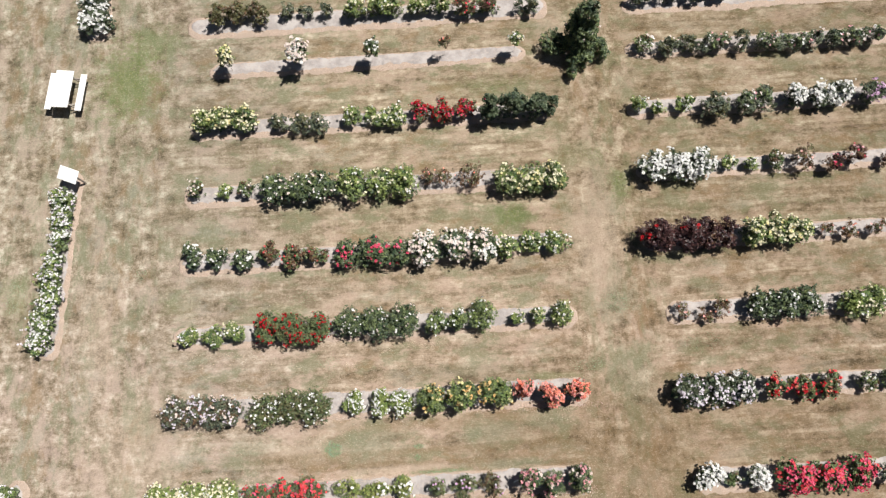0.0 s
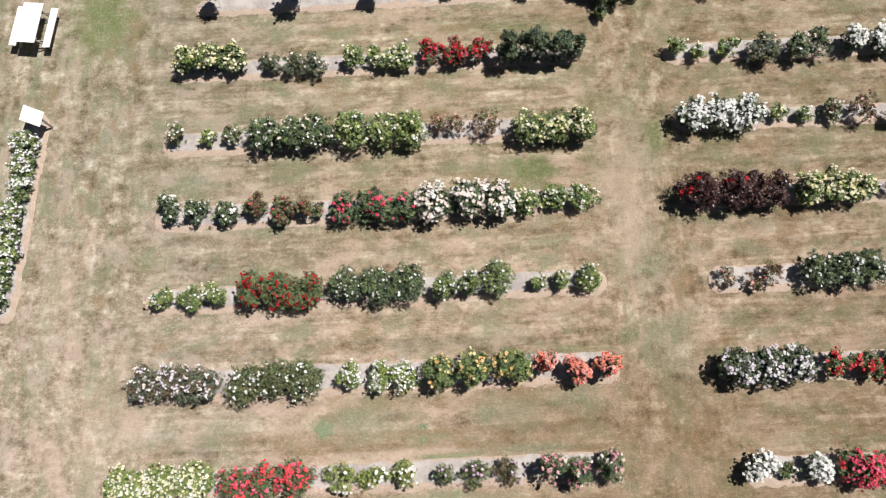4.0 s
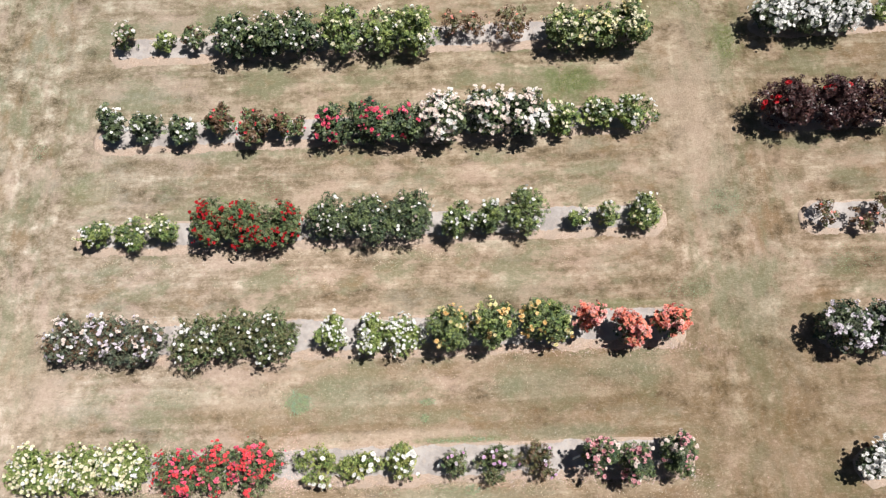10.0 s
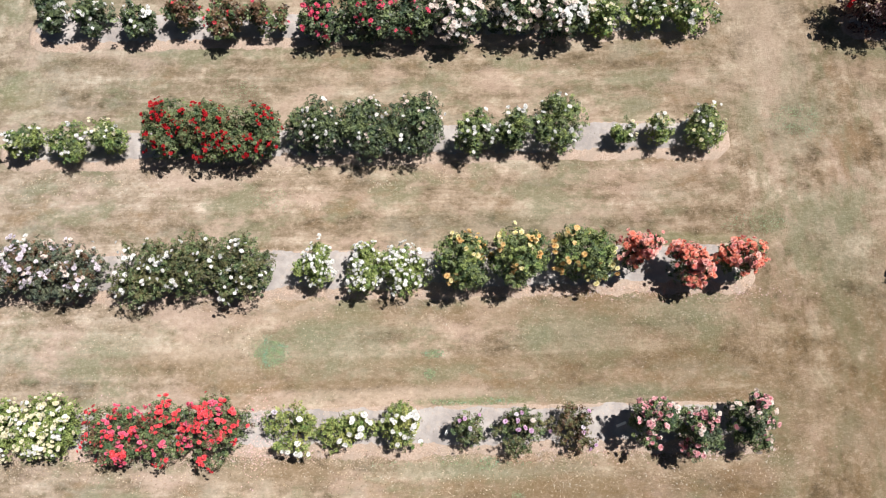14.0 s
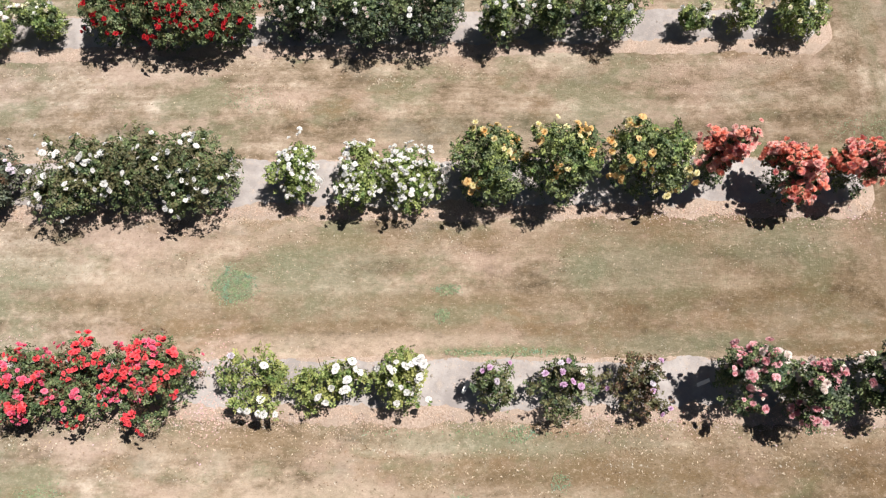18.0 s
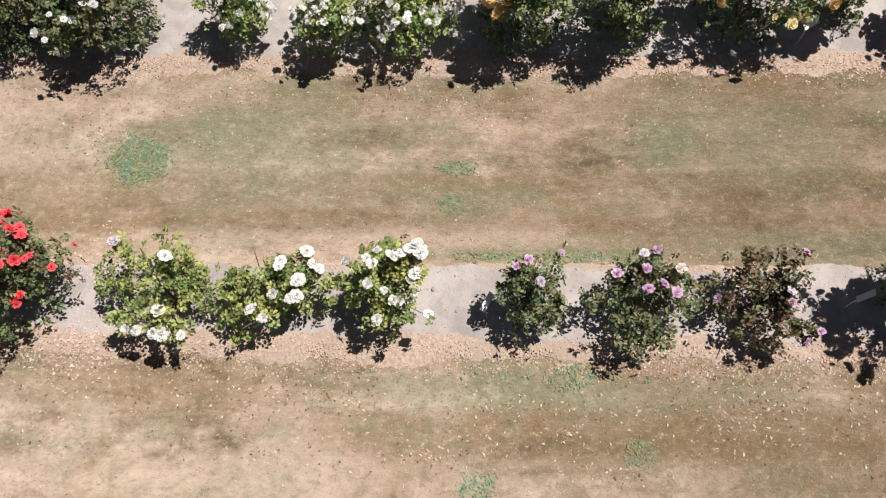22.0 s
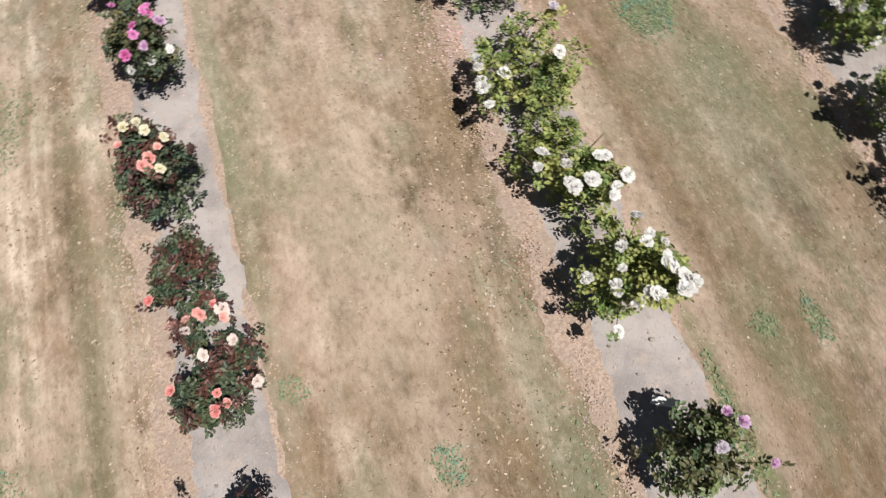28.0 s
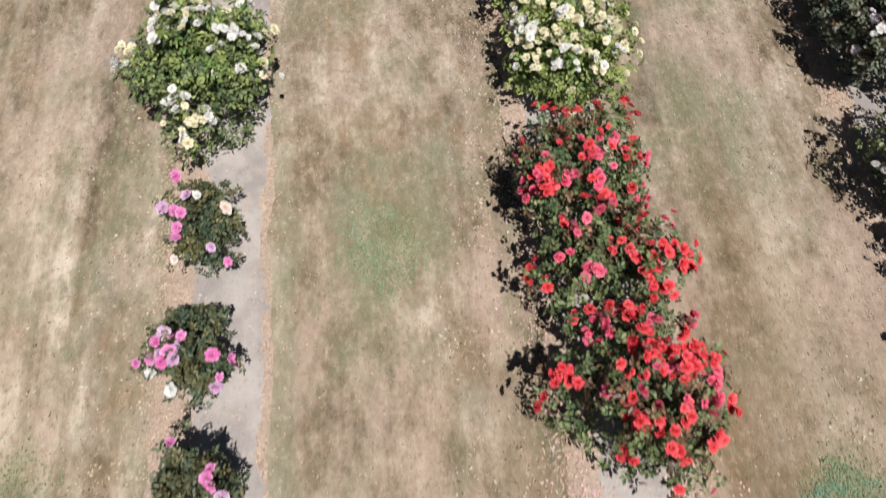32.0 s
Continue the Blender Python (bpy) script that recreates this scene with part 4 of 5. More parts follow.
BED_U = [
    ("white_dense", 3, 11.60, 2.91, 2.93, 1.10, 1.2),
    ("cream_sparse", 1, 13.86, 2.95, 0.62, 0.60, 0.6),
    ("cream_sparse", 1, 14.77, 2.88, 0.55, 0.59, 0.65),
    ("blush", 1, 15.75, 2.96, 0.75, 0.89, 0.75),
    ("bronze", 1, 16.89, 2.95, 0.83, 1.25, 1.2),
    ("wine", 1, 18.09, 2.68, 0.72, 0.80, 1.1),
    ("wine", 1, 19.03, 2.95, 0.58, 1.25, 1.1),
    ("wine", 1, 20.39, 2.69, 0.51, 0.84, 0.9),
]
BED_V = [
    ("purple_leaf_red", 2, 10.92, -0.03, 2.29, 1.25, 1.75),
    ("purple_leaf", 2, 12.77, -0.06, 1.36, 1.25, 1.45),
    ("pale_yellow", 3, 15.20, -0.12, 2.59, 1.25, 1.25),
    ("bronze", 1, 17.34, -0.15, 0.57, 0.61, 0.8),
    ("bronze", 1, 18.30, -0.26, 0.77, 0.77, 0.85),
    ("bronze", 1, 19.34, -0.18, 0.73, 0.60, 0.9),
]
BED_W = [
    ("bronze", 1, 11.05, -3.14, 0.73, 0.63, 0.7),
    ("bronze", 1, 11.91, -3.36, 0.47, 0.74, 0.7),
    ("bronze", 1, 12.59, -3.16, 0.60, 1.11, 0.9),
    ("white_sparse", 3, 15.06, -3.12, 2.69, 1.25, 1.2),
    ("lime_cream", 2, 18.20, -3.21, 1.77, 1.16, 1.1),
]
BED_X = [
    ("lilac_dense", 3, 11.75, -6.29, 3.07, 1.25, 1.4),
    ("red_orange", 1, 14.15, -6.27, 0.70, 0.95, 1.0),
    ("red_orange", 1, 15.16, -6.31, 0.83, 0.99, 1.0),
    ("red_orange", 1, 16.18, -6.28, 0.69, 1.16, 1.05),
    ("blush", 1, 17.70, -6.31, 0.60, 0.84, 0.9),
    ("blush", 1, 18.60, -6.28, 0.66, 0.88, 1.0),
]
BED_Y = [
    ("white_dense", 1, 11.13, -9.56, 1.05, 1.02, 0.9),
    ("blush", 1, 12.07, -9.62, 0.44, 0.50, 0.5),
    ("white_dense", 1, 12.94, -9.63, 0.76, 0.95, 0.9),
    ("rose_dense", 3, 15.41, -9.60, 3.35, 1.17, 1.2),
    ("grey_blush", 1, 17.88, -9.71, 0.65, 0.84, 1.0),
]
BED_L = [
    ("white_small", 1, -14.25, 3.20, 0.97, 1.11, 0.8),
    ("white_small", 1, -14.22, 2.33, 0.89, 1.11, 0.8),
    ("white_small", 1, -14.24, 1.41, 0.86, 0.98, 0.8),
    ("white_small", 1, -14.46, 0.52, 0.94, 1.10, 0.8),
    ("white_small", 1, -14.55, -0.36, 0.88, 0.97, 0.8),
    ("white_small", 1, -14.62, -1.26, 1.06, 1.04, 0.8),
    ("white_small", 1, -14.67, -2.13, 1.00, 1.13, 0.8),
    ("white_small", 1, -14.82, -2.90, 0.95, 1.01, 0.8),
]
BED_K = [
    ("white_dense", 1, -13.30, 12.38, 1.37, 1.24, 1.0),
    ("white_dense", 1, -13.27, 11.42, 1.46, 1.15, 1.0),
]
BED_M = [
    ("white_small", 1, -15.56, -8.66, 0.98, 0.83, 0.9),
]

# blossoms of the bushes that are passed closest: colour, then place from the bush's foot
SET_BLOSSOMS = {}
SET_BLOSSOMS[-2.45, -9.22] = [
    ("lilac", -0.33, 0.29, 0.73), ("white", 0.15, 0.16, 0.76), ("white", -0.21, -0.42, 0.49), ("white", -0.11, -0.44, 0.49), ("white", 0.06, -0.47, 0.52), ("white", 0.13, -0.48, 0.52), ("white", 0.29, -0.48, 0.49), ("white", 0.10, -0.29, 0.59),
]
SET_BLOSSOMS[-1.4, -9.25] = [
    ("white", 0.10, 0.18, 0.70), ("white", 0.08, 0.12, 0.70), ("white", 0.32, 0.25, 0.73), ("white", 0.37, 0.15, 0.70), ("white", 0.43, 0.10, 0.70), ("white", 0.26, 0.00, 0.70), ("white", 0.04, -0.10, 0.61), ("white", 0.19, -0.14, 0.61), ("white", 0.24, -0.11, 0.61), ("white", -0.16, -0.22, 0.55), ("white", -0.05, -0.29, 0.52),
]
SET_BLOSSOMS[-0.51, -9.18] = [
    ("white", -0.20, 0.07, 0.80), ("white", -0.03, 0.08, 0.84), ("white", 0.02, 0.03, 0.84), ("white", 0.06, 0.15, 0.84), ("white", 0.19, 0.09, 0.87), ("white", 0.25, 0.12, 0.87), ("white", 0.34, 0.16, 0.87), ("white", 0.40, 0.19, 0.87), ("white", 0.43, 0.12, 0.87), ("white", 0.41, -0.02, 0.80), ("white", 0.38, -0.05, 0.80), ("white", 0.35, -0.09, 0.76), ("white", 0.38, -0.16, 0.73), ("white", 0.13, -0.18, 0.76), ("white", 0.20, -0.23, 0.66), ("white", 0.25, -0.24, 0.66), ("white", 0.05, -0.36, 0.54), ("white", 0.49, -0.31, 0.54), ("white", -0.01, -0.13, 0.80),
]
SET_BLOSSOMS[0.91, -9.23] = [
    ("mauve", -0.18, 0.10, 0.76), ("mauve", -0.08, 0.13, 0.84), ("mauve", 0.19, 0.19, 0.84), ("lilac", 0.02, -0.05, 0.80),
]
SET_BLOSSOMS[1.86, -9.28] = [
    ("mauve", -0.26, 0.13, 0.67), ("lilac", -0.06, 0.25, 0.85), ("mauve", 0.05, 0.27, 0.85), ("mauve", -0.03, 0.13, 0.78), ("mauve", 0.10, 0.00, 0.78), ("mauve", -0.03, -0.03, 0.74), ("mauve", 0.22, -0.05, 0.71), ("blush", 0.25, 0.14, 0.78),
]
SET_BLOSSOMS[2.86, -9.25] = [
    ("mauve", -0.40, -0.09, 0.59), ("mauve", 0.31, 0.26, 0.79), ("lilac", 0.21, -0.03, 0.62), ("mauve", 0.22, -0.12, 0.59), ("mauve", 0.45, -0.35, 0.52), ("mauve", 0.35, -0.42, 0.45),
]
SET_BLOSSOMS[-0.56, -12.24] = [
    ("blush", -0.02, 0.04, 0.93), ("blush", -0.08, 0.23, 0.89), ("salmon", 0.10, -0.23, 0.80), ("salmon", 0.23, 0.07, 0.89), ("salmon", 0.29, 0.10, 0.80), ("salmon", 0.31, 0.02, 0.80), ("blush", 0.19, 0.30, 0.76), ("peach", -0.34, -0.16, 0.76), ("peach", -0.34, -0.06, 0.80), ("blush", -0.27, -0.08, 0.80),
]
SET_BLOSSOMS[-1.43, -12.35] = [
    ("salmon", 0.25, -0.21, 0.67), ("peach", 0.49, 0.13, 0.76), ("salmon", 0.45, 0.23, 0.76), ("blush", 0.50, 0.28, 0.76), ("peach", 0.56, 0.28, 0.76),
]
SET_BLOSSOMS[-2.4, -12.37] = [
    ("peach", 0.07, -0.16, 0.93), ("cream", -0.04, -0.09, 0.98), ("cream", -0.01, 0.02, 1.03), ("cream", 0.07, 0.07, 1.03), ("salmon", 0.36, 0.01, 1.03), ("salmon", 0.41, 0.05, 1.03), ("peach", 0.32, 0.07, 1.03), ("cream", 0.43, 0.13, 1.03), ("peach", 0.28, 0.15, 1.08), ("cream", 0.21, 0.20, 1.08),
]
SET_BLOSSOMS[-3.69, -12.34] = [
    ("magenta", -0.02, 0.16, 0.84), ("magenta", 0.10, 0.18, 0.88), ("magenta", 0.04, 0.14, 0.86), ("mauve", 0.17, 0.24, 0.84), ("magenta", 0.20, 0.04, 0.88), ("magenta", 0.29, 0.03, 0.88), ("magenta", 0.33, -0.10, 0.72), ("mauve", 0.36, 0.08, 0.80), ("white", 0.30, 0.24, 0.64), ("white", 0.38, 0.08, 0.64), ("white", 0.43, -0.08, 0.66), ("magenta", -0.23, -0.15, 0.72),
]
SET_BLOSSOMS[-4.66, -12.45] = [
    ("magenta", 0.07, -0.13, 0.88), ("mauve", 0.01, -0.08, 0.88), ("magenta", 0.05, -0.01, 0.88), ("mauve", 0.12, 0.03, 0.88), ("magenta", 0.15, -0.03, 0.90), ("mauve", 0.16, -0.10, 0.88), ("magenta", 0.22, -0.08, 0.88), ("mauve", 0.21, 0.00, 0.88), ("magenta", 0.18, -0.16, 0.84), ("magenta", 0.04, 0.04, 0.88), ("magenta", 0.16, -0.31, 0.72), ("white", 0.24, -0.20, 0.72), ("magenta", 0.19, 0.25, 0.84), ("magenta", 0.19, 0.35, 0.76), ("magenta", 0.23, 0.36, 0.72), ("magenta", 0.33, 0.28, 0.76), ("mauve", 0.38, 0.25, 0.72), ("white", 0.39, -0.04, 0.76),
]
SET_BLOSSOMS[-5.77, -12.45] = [
    ("magenta", -0.24, -0.12, 0.76), ("mauve", 0.00, -0.00, 0.84), ("magenta", 0.10, -0.10, 0.80), ("magenta", 0.14, -0.04, 0.82), ("mauve", 0.02, -0.22, 0.72), ("magenta", 0.25, -0.07, 0.80), ("magenta", 0.32, -0.09, 0.76), ("blush", 0.09, 0.28, 0.76), ("mauve", 0.40, 0.17, 0.72), ("magenta", 0.51, 0.29, 0.66), ("blush", 0.45, -0.12, 0.66), ("white", 0.01, 0.08, 0.84),
]

NEAR_BEDS = (BED_F, BED_G, BED_H, BED_I)
seed = 100
for masses in (BED_H, BED_G, BED_F, BED_E, BED_D, BED_C, BED_A, BED_I, BED_R, BED_S, BED_T, BED_U, BED_V, BED_W, BED_X, BED_Y, BED_L, BED_K, BED_M):
    near = any(masses is some for some in NEAR_BEDS)
    for kind, n, x, y, w, d, h in masses:
        each = w / n
        for k in range(n):
            seed += 1
            gen = np.random.default_rng(seed * 3)
            tall = h * gen.uniform(0.9, 1.04) if n > 1 else h
            rose_bush(kind, x + (k - (n - 1) / 2) * each, y + (gen.uniform(-0.06, 0.06) if n > 1 else 0), each * (1.29 if n > 1 else 1.09), d * (1.03 if n > 1 else 0.98), tall, near, seed, "rose bushes in the long beds", placed=SET_BLOSSOMS.get((x, y), ()))

# tree roses on bare stems in the bed of grey soil
for kind, x, y, size, h in (("pale_yellow", -7.25, 8.83, 0.80, 1.62), ("blush_ball", -4.05, 8.87, 0.88, 1.70), ("white_sparse", -1.0, 8.83, 0.72, 1.55), ("bronze", 2.23, 8.95, 0.52, 1.45), ("cream_sparse", 5.3, 8.9, 0.5, 1.5)):
    seed += 1
    rose_bush(kind, x, y, size, size, h, False, seed, "tree roses", "tree_rose", 0.95)

# a tall climber that stands by itself on the lawn with low suckers round it
for kind, x, y, w, d, h in (("pillar", 8.2, 9.05, 1.4, 1.4, 3.1), ("pillar", 8.1, 8.9, 1.7, 1.4, 2.0), ("sucker", 7.1, 8.95, 1.3, 1.0, 1.1), ("sucker", 9.0, 8.6, 1.1, 0.9, 1.0), ("sucker", 8.1, 8.1, 1.3, 0.9, 1.0), ("sucker", 7.75, 7.6, 0.5, 0.6, 0.6)):
    seed += 1
    rose_bush(kind, x, y, w, d, h, False, seed, "climber and suckers")


# ---- furniture ----
def picnic_table(x, y, turn):
    """A white picnic table: planked top, a bench on either side, two A-shaped ends."""
    table = tagged(new("picnic_table"), "white wooden picnic table with fixed benches on the lawn", "picnic table")
    table.matrix_basis = pose(x, y, 0, rz=turn)
    for k in range(5):
        part("plank", mesh_of("plank", box((0.148, 1.72, 0.038), 0.006, (-0.31 + 0.155 * k, 0, 0.74)), WHITE_PAINT), table)
    for side in (-1, 1):
        for k in range(2):
            part("bench_plank", mesh_of("bench_plank", box((0.135, 1.72, 0.038), 0.006, (side * (0.60 + 0.142 * k), 0, 0.44)), WHITE_PAINT), table)
    for end in (-0.62, 0.62):
        part("top_bearer", mesh_of("top_bearer", box((0.74, 0.045, 0.09), 0.004, (0, end, 0.675)), WHITE_PAINT), table)
        part("bench_bearer", mesh_of("bench_bearer", box((1.52, 0.045, 0.09), 0.004, (0, end + 0.05, 0.375)), GREY_WOOD), table)
        for side in (-1, 1):
            bm = box((0.09, 0.04, 0.84), 0.004)
            bmesh.ops.transform(bm, matrix=pose(side * 0.42, end - 0.045, 0.36, ry=side * -27), verts=bm.verts)
            part("leg", mesh_of("leg", bm, GREY_WOOD), table)
    brace = box((0.06, 0.60, 0.03), 0.003)
    bmesh.ops.transform(brace, matrix=pose(0, 0.33, 0.55, rx=38), verts=brace.verts)
    part("brace", mesh_of("brace", brace, GREY_WOOD), table)


picnic_table(-14.42, 8.08, -6.5)


def sign_board(x, y, turn):
    """A sloping white board on two posts at the head of a bed."""
    board = tagged(new("sign_board"), "sloping blank white board on two posts beside a bed", "sign board")
    board.matrix_basis = pose(x, y, 0, rz=turn)
    panel = box((0.88, 0.58, 0.03), 0.006)
    bmesh.ops.transform(panel, matrix=pose(0, 0, 0.80, rx=18), verts=panel.verts)
    part("panel", mesh_of("panel", panel, WHITE_PAINT), board)
    for side in (-0.36, 0.36):
        part("post", mesh_of("post", box((0.07, 0.07, 0.80), 0.006, (side, 0.02, 0.39)), GREY_WOOD), board)
    part("rail", mesh_of("rail", box((0.76, 0.04, 0.07), 0.004, (0, 0.02, 0.72)), GREY_WOOD), board)


sign_board(-13.86, 4.08, -23)


def plant_label():
    """A blank white name plate, tilted up on a wire stake."""
    label = tagged(new("plant_label"), "small white plant label tilted on a metal stake", "plant label", "plant labels")
    plate = box((0.20, 0.065, 0.006), 0.002)
    bmesh.ops.transform(plate, matrix=pose(0, 0, 0.36, rx=38), verts=plate.verts)
    part("plate", mesh_of("plate", plate, WHITE_PAINT), label)
    stake = box((0.012, 0.012, 0.38), 0.002, (0, 0.01, 0.17))
    part("stake", mesh_of("stake", stake, METAL), label)
    return label


first_label = plant_label()
first_label.matrix_basis = pose(3.93, -6.20, 0.01, rz=32)
for x, y, turn in ((3.86, -9.22, 22), (17.18, -3.14, 22), (13.52, -3.12, 20), (13.29, 5.74, 40), (10.17, 5.9, 40), (16.82, 2.9, 30), (17.0, -0.05, 5), (17.73, -9.73, 5)):
    copy_thing(first_label, pose(x, y, 0.01, rz=turn))
copy_thing(first_label, pose(0.50, -9.28, -0.10, rz=62))


# ---- small growth and litter on the lawn ----
BED_EDGES = ((-12.82, -12.02), (-9.68, -8.82), (-6.5, -5.5), (-3.42, -2.58), (-0.38, 0.48))
BED_LINES = (-12.42, -9.25, -6.0, -3.0, 0.05, 2.98, 6.0)


def scatter(name, places, sizes, material, label, category, gen, flat=0.5, slim=0.36):
    """Many small leaves or flakes in one mesh."""
    normals = unit(gen.normal(size=places.shape) * flat + (0, 0, 1))
    low = lie(places[:, 0], places[:, 1])
    for y0, y1 in BED_EDGES:
        rise = np.minimum((places[:, 1] - y0 + 0.112) / 0.12, (y1 + 0.045 - places[:, 1]) / 0.05)
        bank = np.where((places[:, 0] > -9.8) & (places[:, 0] < 6.9), -0.03 + 0.044 * np.clip(rise, 0, 1), -1)
        low = np.maximum(low, bank)
    places = places + np.stack([0 * low, 0 * low, low], 1)
    verts, quads = blades(places, normals, sizes, unit(gen.normal(size=places.shape)), slim)
    return tagged(new(name, quick_mesh(name, verts, quads, [material])), label, category, kind="stuff")


def spread(gen, n, x, y, rx, ry, z=0.02, fade=0.22):
    """Places inside an uneven oval."""
    a, r = gen.uniform(0, 6.2832, n), np.sqrt(gen.uniform(0, 1, n)) * (1 - 1.2 * fade + np.abs(gen.normal(size=n)) * fade)
    r = r * (1 + 0.10 * np.sin(2 * a + x) + 0.08 * np.sin(5 * a + y) + 0.06 * np.sin(9 * a + x))
    return np.stack([x + np.cos(a) * r * rx, y + np.sin(a) * r * ry, gen.uniform(0.0, z, n)], 1)


gen = np.random.default_rng(5)
WEEDS = (
    (-3.12, -7.67, 0.35, 0.31, 1150), (0.24, -7.74, 0.22, 0.10, 160), (0.15, -8.15, 0.12, 0.12, 130), (1.28, -9.9, 0.22, 0.16, 170),
    (1.83, -10.57, 0.15, 0.15, 90), (0.42, -10.87, 0.18, 0.15, 170), (-3.55, -14.02, 0.60, 0.5, 800), (0.06, -13.71, 0.22, 0.2, 220), (-0.47, -11.83, 0.14, 0.12, 90),
)
FAR_WEEDS = (
    (-0.4, -13.97, 0.15, 0.15, 90), (-5.6, -11.0, 0.5, 0.38, 750), (8.5, -2.6, 0.6, 0.5, 420), (7.2, -5.0, 0.8, 0.3, 240), (-16.1, -0.95, 0.6, 0.8, 420),
    (-11.0, -0.2, 0.3, 0.3, 130), (11.7, -4.3, 0.9, 0.5, 260), (-3.2, -4.3, 0.5, 0.3, 130), (-4.2, -1.6, 0.6, 0.35, 190),
)
for x, y, rx, ry, n in WEEDS + FAR_WEEDS:
    n = int(n * 1.9)
    scatter("weed_patch", spread(gen, n, x, y, rx, ry, 0.014), gen.uniform(0.014, 0.034, n), LEAF["lawn"], "low patch of green clover in the dry lawn", "weeds", gen, 0.3, 0.2)
for x, y, rx, ry, n in ((4.6, 1.32, 0.95, 0.6, 900), (9.3, 2.5, 0.5, 0.8, 800), (-11.75, 8.9, 1.3, 2.0, 2600), (8.3, 3.9, 1.1, 0.5, 420), (-5.5, 4.4, 1.8, 0.4, 420), (4.5, 7.3, 2.0, 0.35, 420)):
    scatter("green_grass", spread(gen, n // 2, x, y, rx, ry, 0.012, 0.55), gen.uniform(0.03, 0.06, n // 2), LEAF["lawn_lime"], "patch of lush green grass in the dry lawn", "grass", gen, 0.4, 0.14)
for x0, x1, y, n in ((0.2, 1.9, -8.73, 200), (-1.0, 2.2, -9.9, 90)):
    places = np.stack([gen.uniform(x0, x1, n), y + gen.normal(size=n) * 0.03, gen.uniform(0, 0.012, n)], 1)
    scatter("edge_grass", places, gen.uniform(0.03, 0.055, n), LEAF["lawn"], "thin strip of green grass along a bed edge", "grass", gen, 0.3, 0.14)



def off_beds(p, half=0.50):
    keep = np.ones(len(p), bool)
    for y in BED_LINES:
        keep &= ~((np.abs(p[:, 1] - y) < half) & (p[:, 0] > -10.2) & (p[:, 0] < 7.1))
    return p[keep]


# short dry stalks, lying and standing, where the lawn is seen from close by
n = 48000
stalks = off_beds(np.stack([gen.uniform(-9, 7.5, n), gen.uniform(-14.6, -4.4, n), gen.uniform(0.0005, 0.002, n)], 1))
scatter("dry_grass", stalks, gen.uniform(0.02, 0.05, len(stalks)), LEAF["straw"], "short dry straw-coloured grass stalks", "grass", gen, 0.03, 0.06)
# petals and bits of leaf blown out of the beds, in drifts just south of them
drift = []
for _ in range(330):
    cx, cy = gen.uniform(-9, 7), gen.choice([-5.95, -9.2, -9.2, -12.4, -2.95]) - 0.52 - abs(gen.normal()) * 0.42
    many = int(gen.uniform(6, 60))
    drift.append(np.stack([cx + gen.normal(size=many) * gen.uniform(0.10, 0.45), cy + gen.normal(size=many) * gen.uniform(0.05, 0.16), np.full(many, 0.003)], 1))
drift = off_beds(np.concatenate(drift))
gen.shuffle(drift)
half = int(len(drift) * 0.62)
scatter("fallen_petals", drift[:half], 0.010 + 0.034 * gen.uniform(0, 1, half) ** 2, LEAF["cream_fleck"], "pale fallen petals scattered over the lawn", "petals", gen, 0.25, 0.24)
scatter("dry_leaves", drift[half:], gen.uniform(0.012, 0.036, len(drift) - half), LEAF["brown_leaf"], "dry brown leaves scattered over the lawn", "leaf litter", gen, 0.3, 0.26)
# pink petals under the coral and the magenta bushes
for cx, cy, rx, ry, many in ((-3.28, -9.35, 0.16, 0.42, 420), (-4.9, -9.72, 1.5, 0.10, 420), (-6.45, -9.3, 0.12, 0.4, 160), (-4.7, -12.55, 1.5, 0.25, 220), (4.9, -9.75, 1.4, 0.12, 260), (5.6, -6.55, 1.2, 0.12, 220)):
    at = np.stack([cx + gen.normal(size=many) * rx, cy + gen.normal(size=many) * ry, np.full(many, 0.006)], 1)
    scatter("pink_petals", at, gen.uniform(0.014, 0.036, many), LEAF["pink_fleck"], "faded pink petals lying under a rose bush", "petals", gen, 0.25, 0.34)
crumbs = off_beds(np.stack([gen.uniform(-9, 6, 15000), gen.uniform(-14.6, -6.6, 15000), np.full(15000, 0.002)], 1))
crumbs = crumbs[noise_of(crumbs * (2.3, 3.1, 0) + 1.0) > -0.25]
half = len(crumbs) // 2
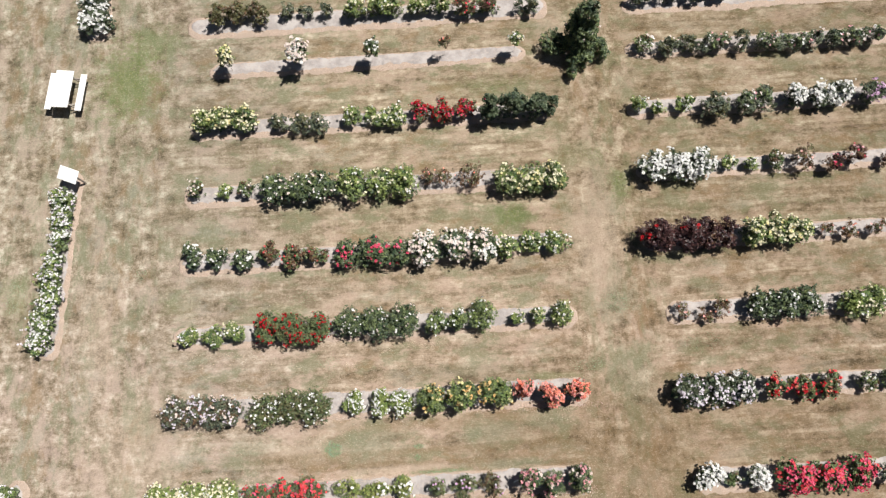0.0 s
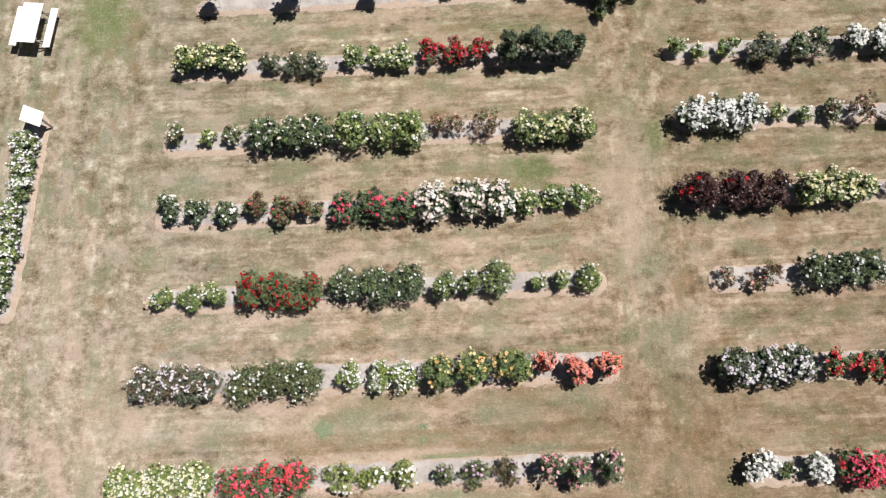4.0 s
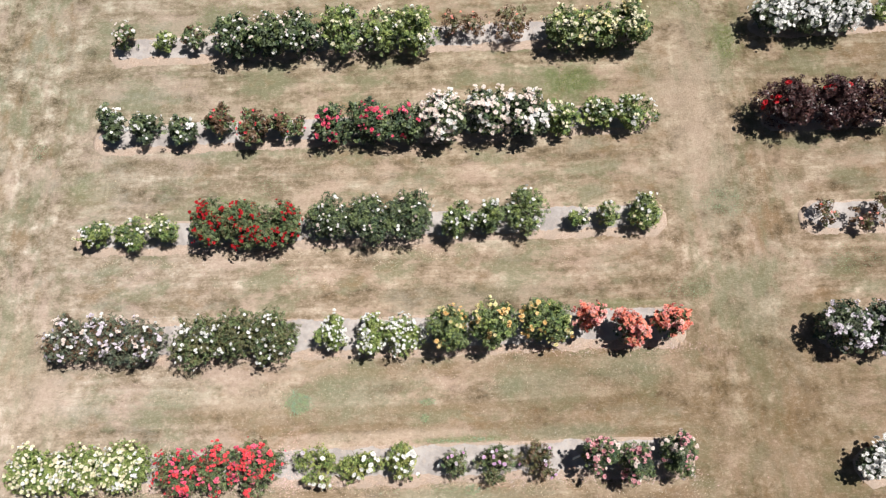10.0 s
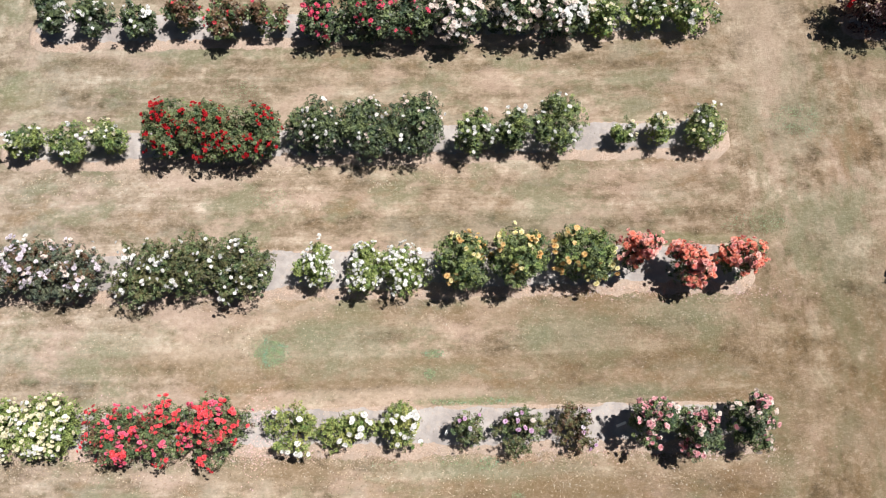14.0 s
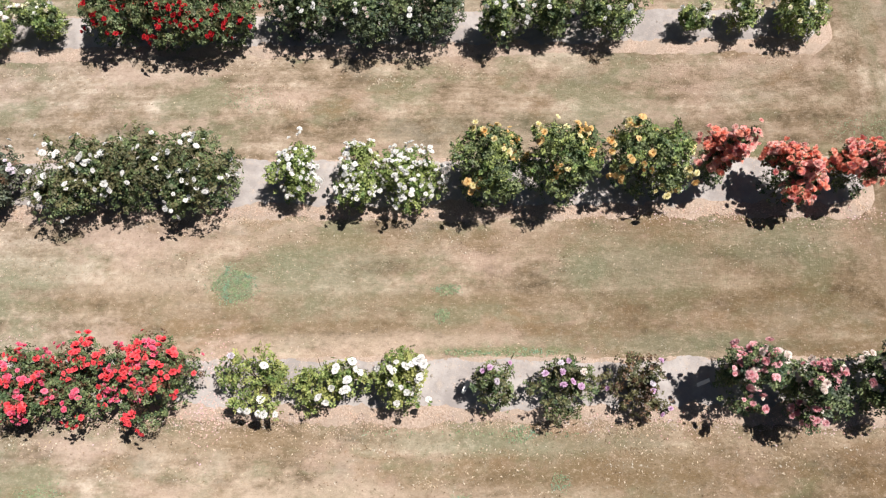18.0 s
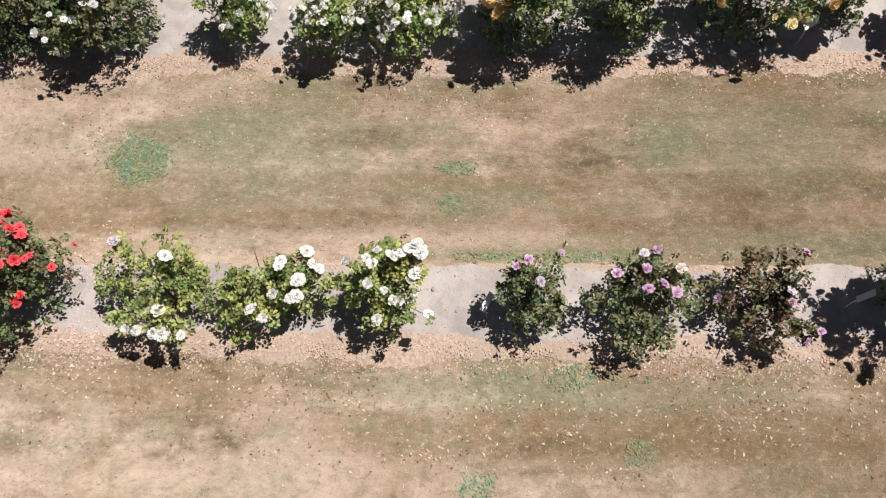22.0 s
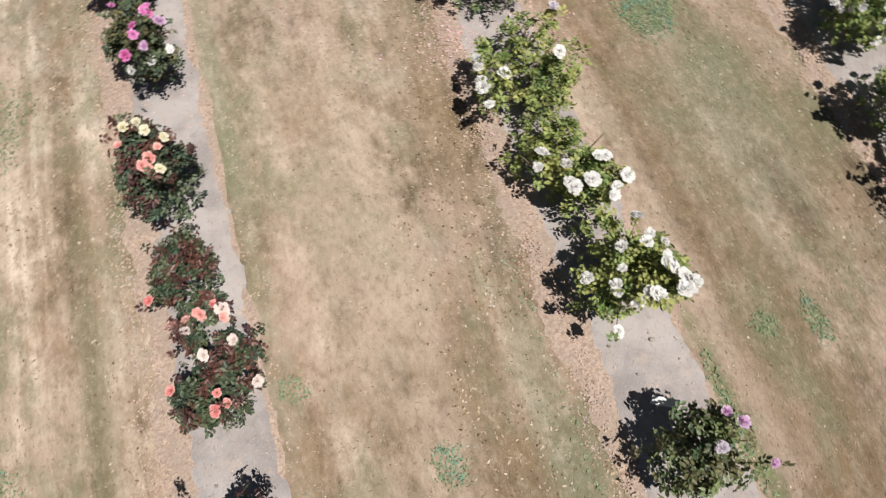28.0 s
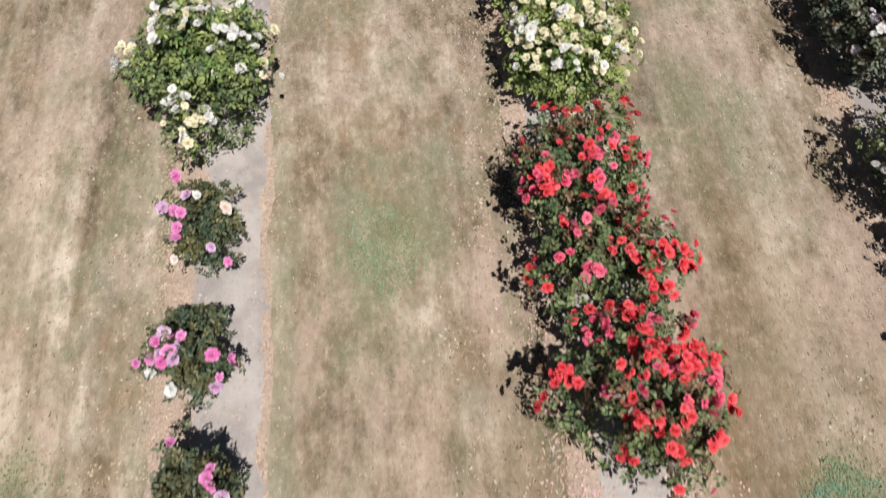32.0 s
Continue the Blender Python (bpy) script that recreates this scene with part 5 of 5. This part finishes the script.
scatter("dry_leaves", crumbs[:half], gen.uniform(0.008, 0.024, half), LEAF["brown_leaf"], "dry brown leaves scattered over the lawn", "leaf litter", gen, 0.3, 0.22)
scatter("dry_grass", crumbs[half:], gen.uniform(0.010, 0.028, len(crumbs) - half), LEAF["cream_fleck"], "bleached bits of cut grass on the lawn", "grass", gen, 0.3, 0.14)
wide = off_beds(np.stack([gen.uniform(-9, 7.5, 700), gen.uniform(-14.6, -1, 700), np.full(700, 0.003)], 1))
scatter("fallen_petals", wide, gen.uniform(0.012, 0.03, len(wide)), LEAF["cream_fleck"], "pale fallen petals scattered over the lawn", "petals", gen, 0.12, 0.30)
n = 8500
edge = np.concatenate([np.stack([gen.uniform(-9.6, 7.0, n), y + np.where(gen.uniform(0, 1, n) < 0.85, -0.48, 0.45) + gen.normal(size=n) * 0.08, np.full(n, 0.002)], 1) for y in (-12.42, -9.25, -6.0)])
inner = np.stack([gen.uniform(-9.6, 7.0, 2600), gen.choice([-12.42, -9.25, -6.0], 2600) + gen.uniform(-0.4, 0.4, 2600), np.full(2600, 0.010)], 1)
edge = np.concatenate([edge, inner])
scatter("leaf_litter", edge, gen.uniform(0.010, 0.030, len(edge)), LEAF["litter"], "dry tan petals and leaves along the bed edges", "leaf litter", gen, 0.15, 0.28)


# a few pebbles on the bare soil
gen = np.random.default_rng(23)
for x, y, size in ((0.0, -9.08, 0.022), (0.22, -9.3, 0.012), (-0.05, -9.42, 0.014), (-0.3, -12.35, 0.016), (0.05, -12.5, 0.013), (-3.2, -9.2, 0.015), (4.1, -3.0, 0.02), (3.9, -2.85, 0.015)):
    bm = bmesh.new()
    bmesh.ops.create_icosphere(bm, subdivisions=2, radius=size)
    for v in bm.verts:
        v.co *= 1 + 0.18 * noise.noise(v.co * 60 + Vector((x, y, 0)))
    bmesh.ops.scale(bm, vec=(1.25, 0.95, 0.6), verts=bm.verts)
    pebble = tagged(new("pebble", mesh_of("pebble", bm, GREY_WOOD)), "small grey pebble lying on bare bed soil", "pebble", "pebbles on the soil")
    pebble.matrix_basis = pose(x, y, 0.022 + size * 0.4, rz=gen.uniform(0, 360))
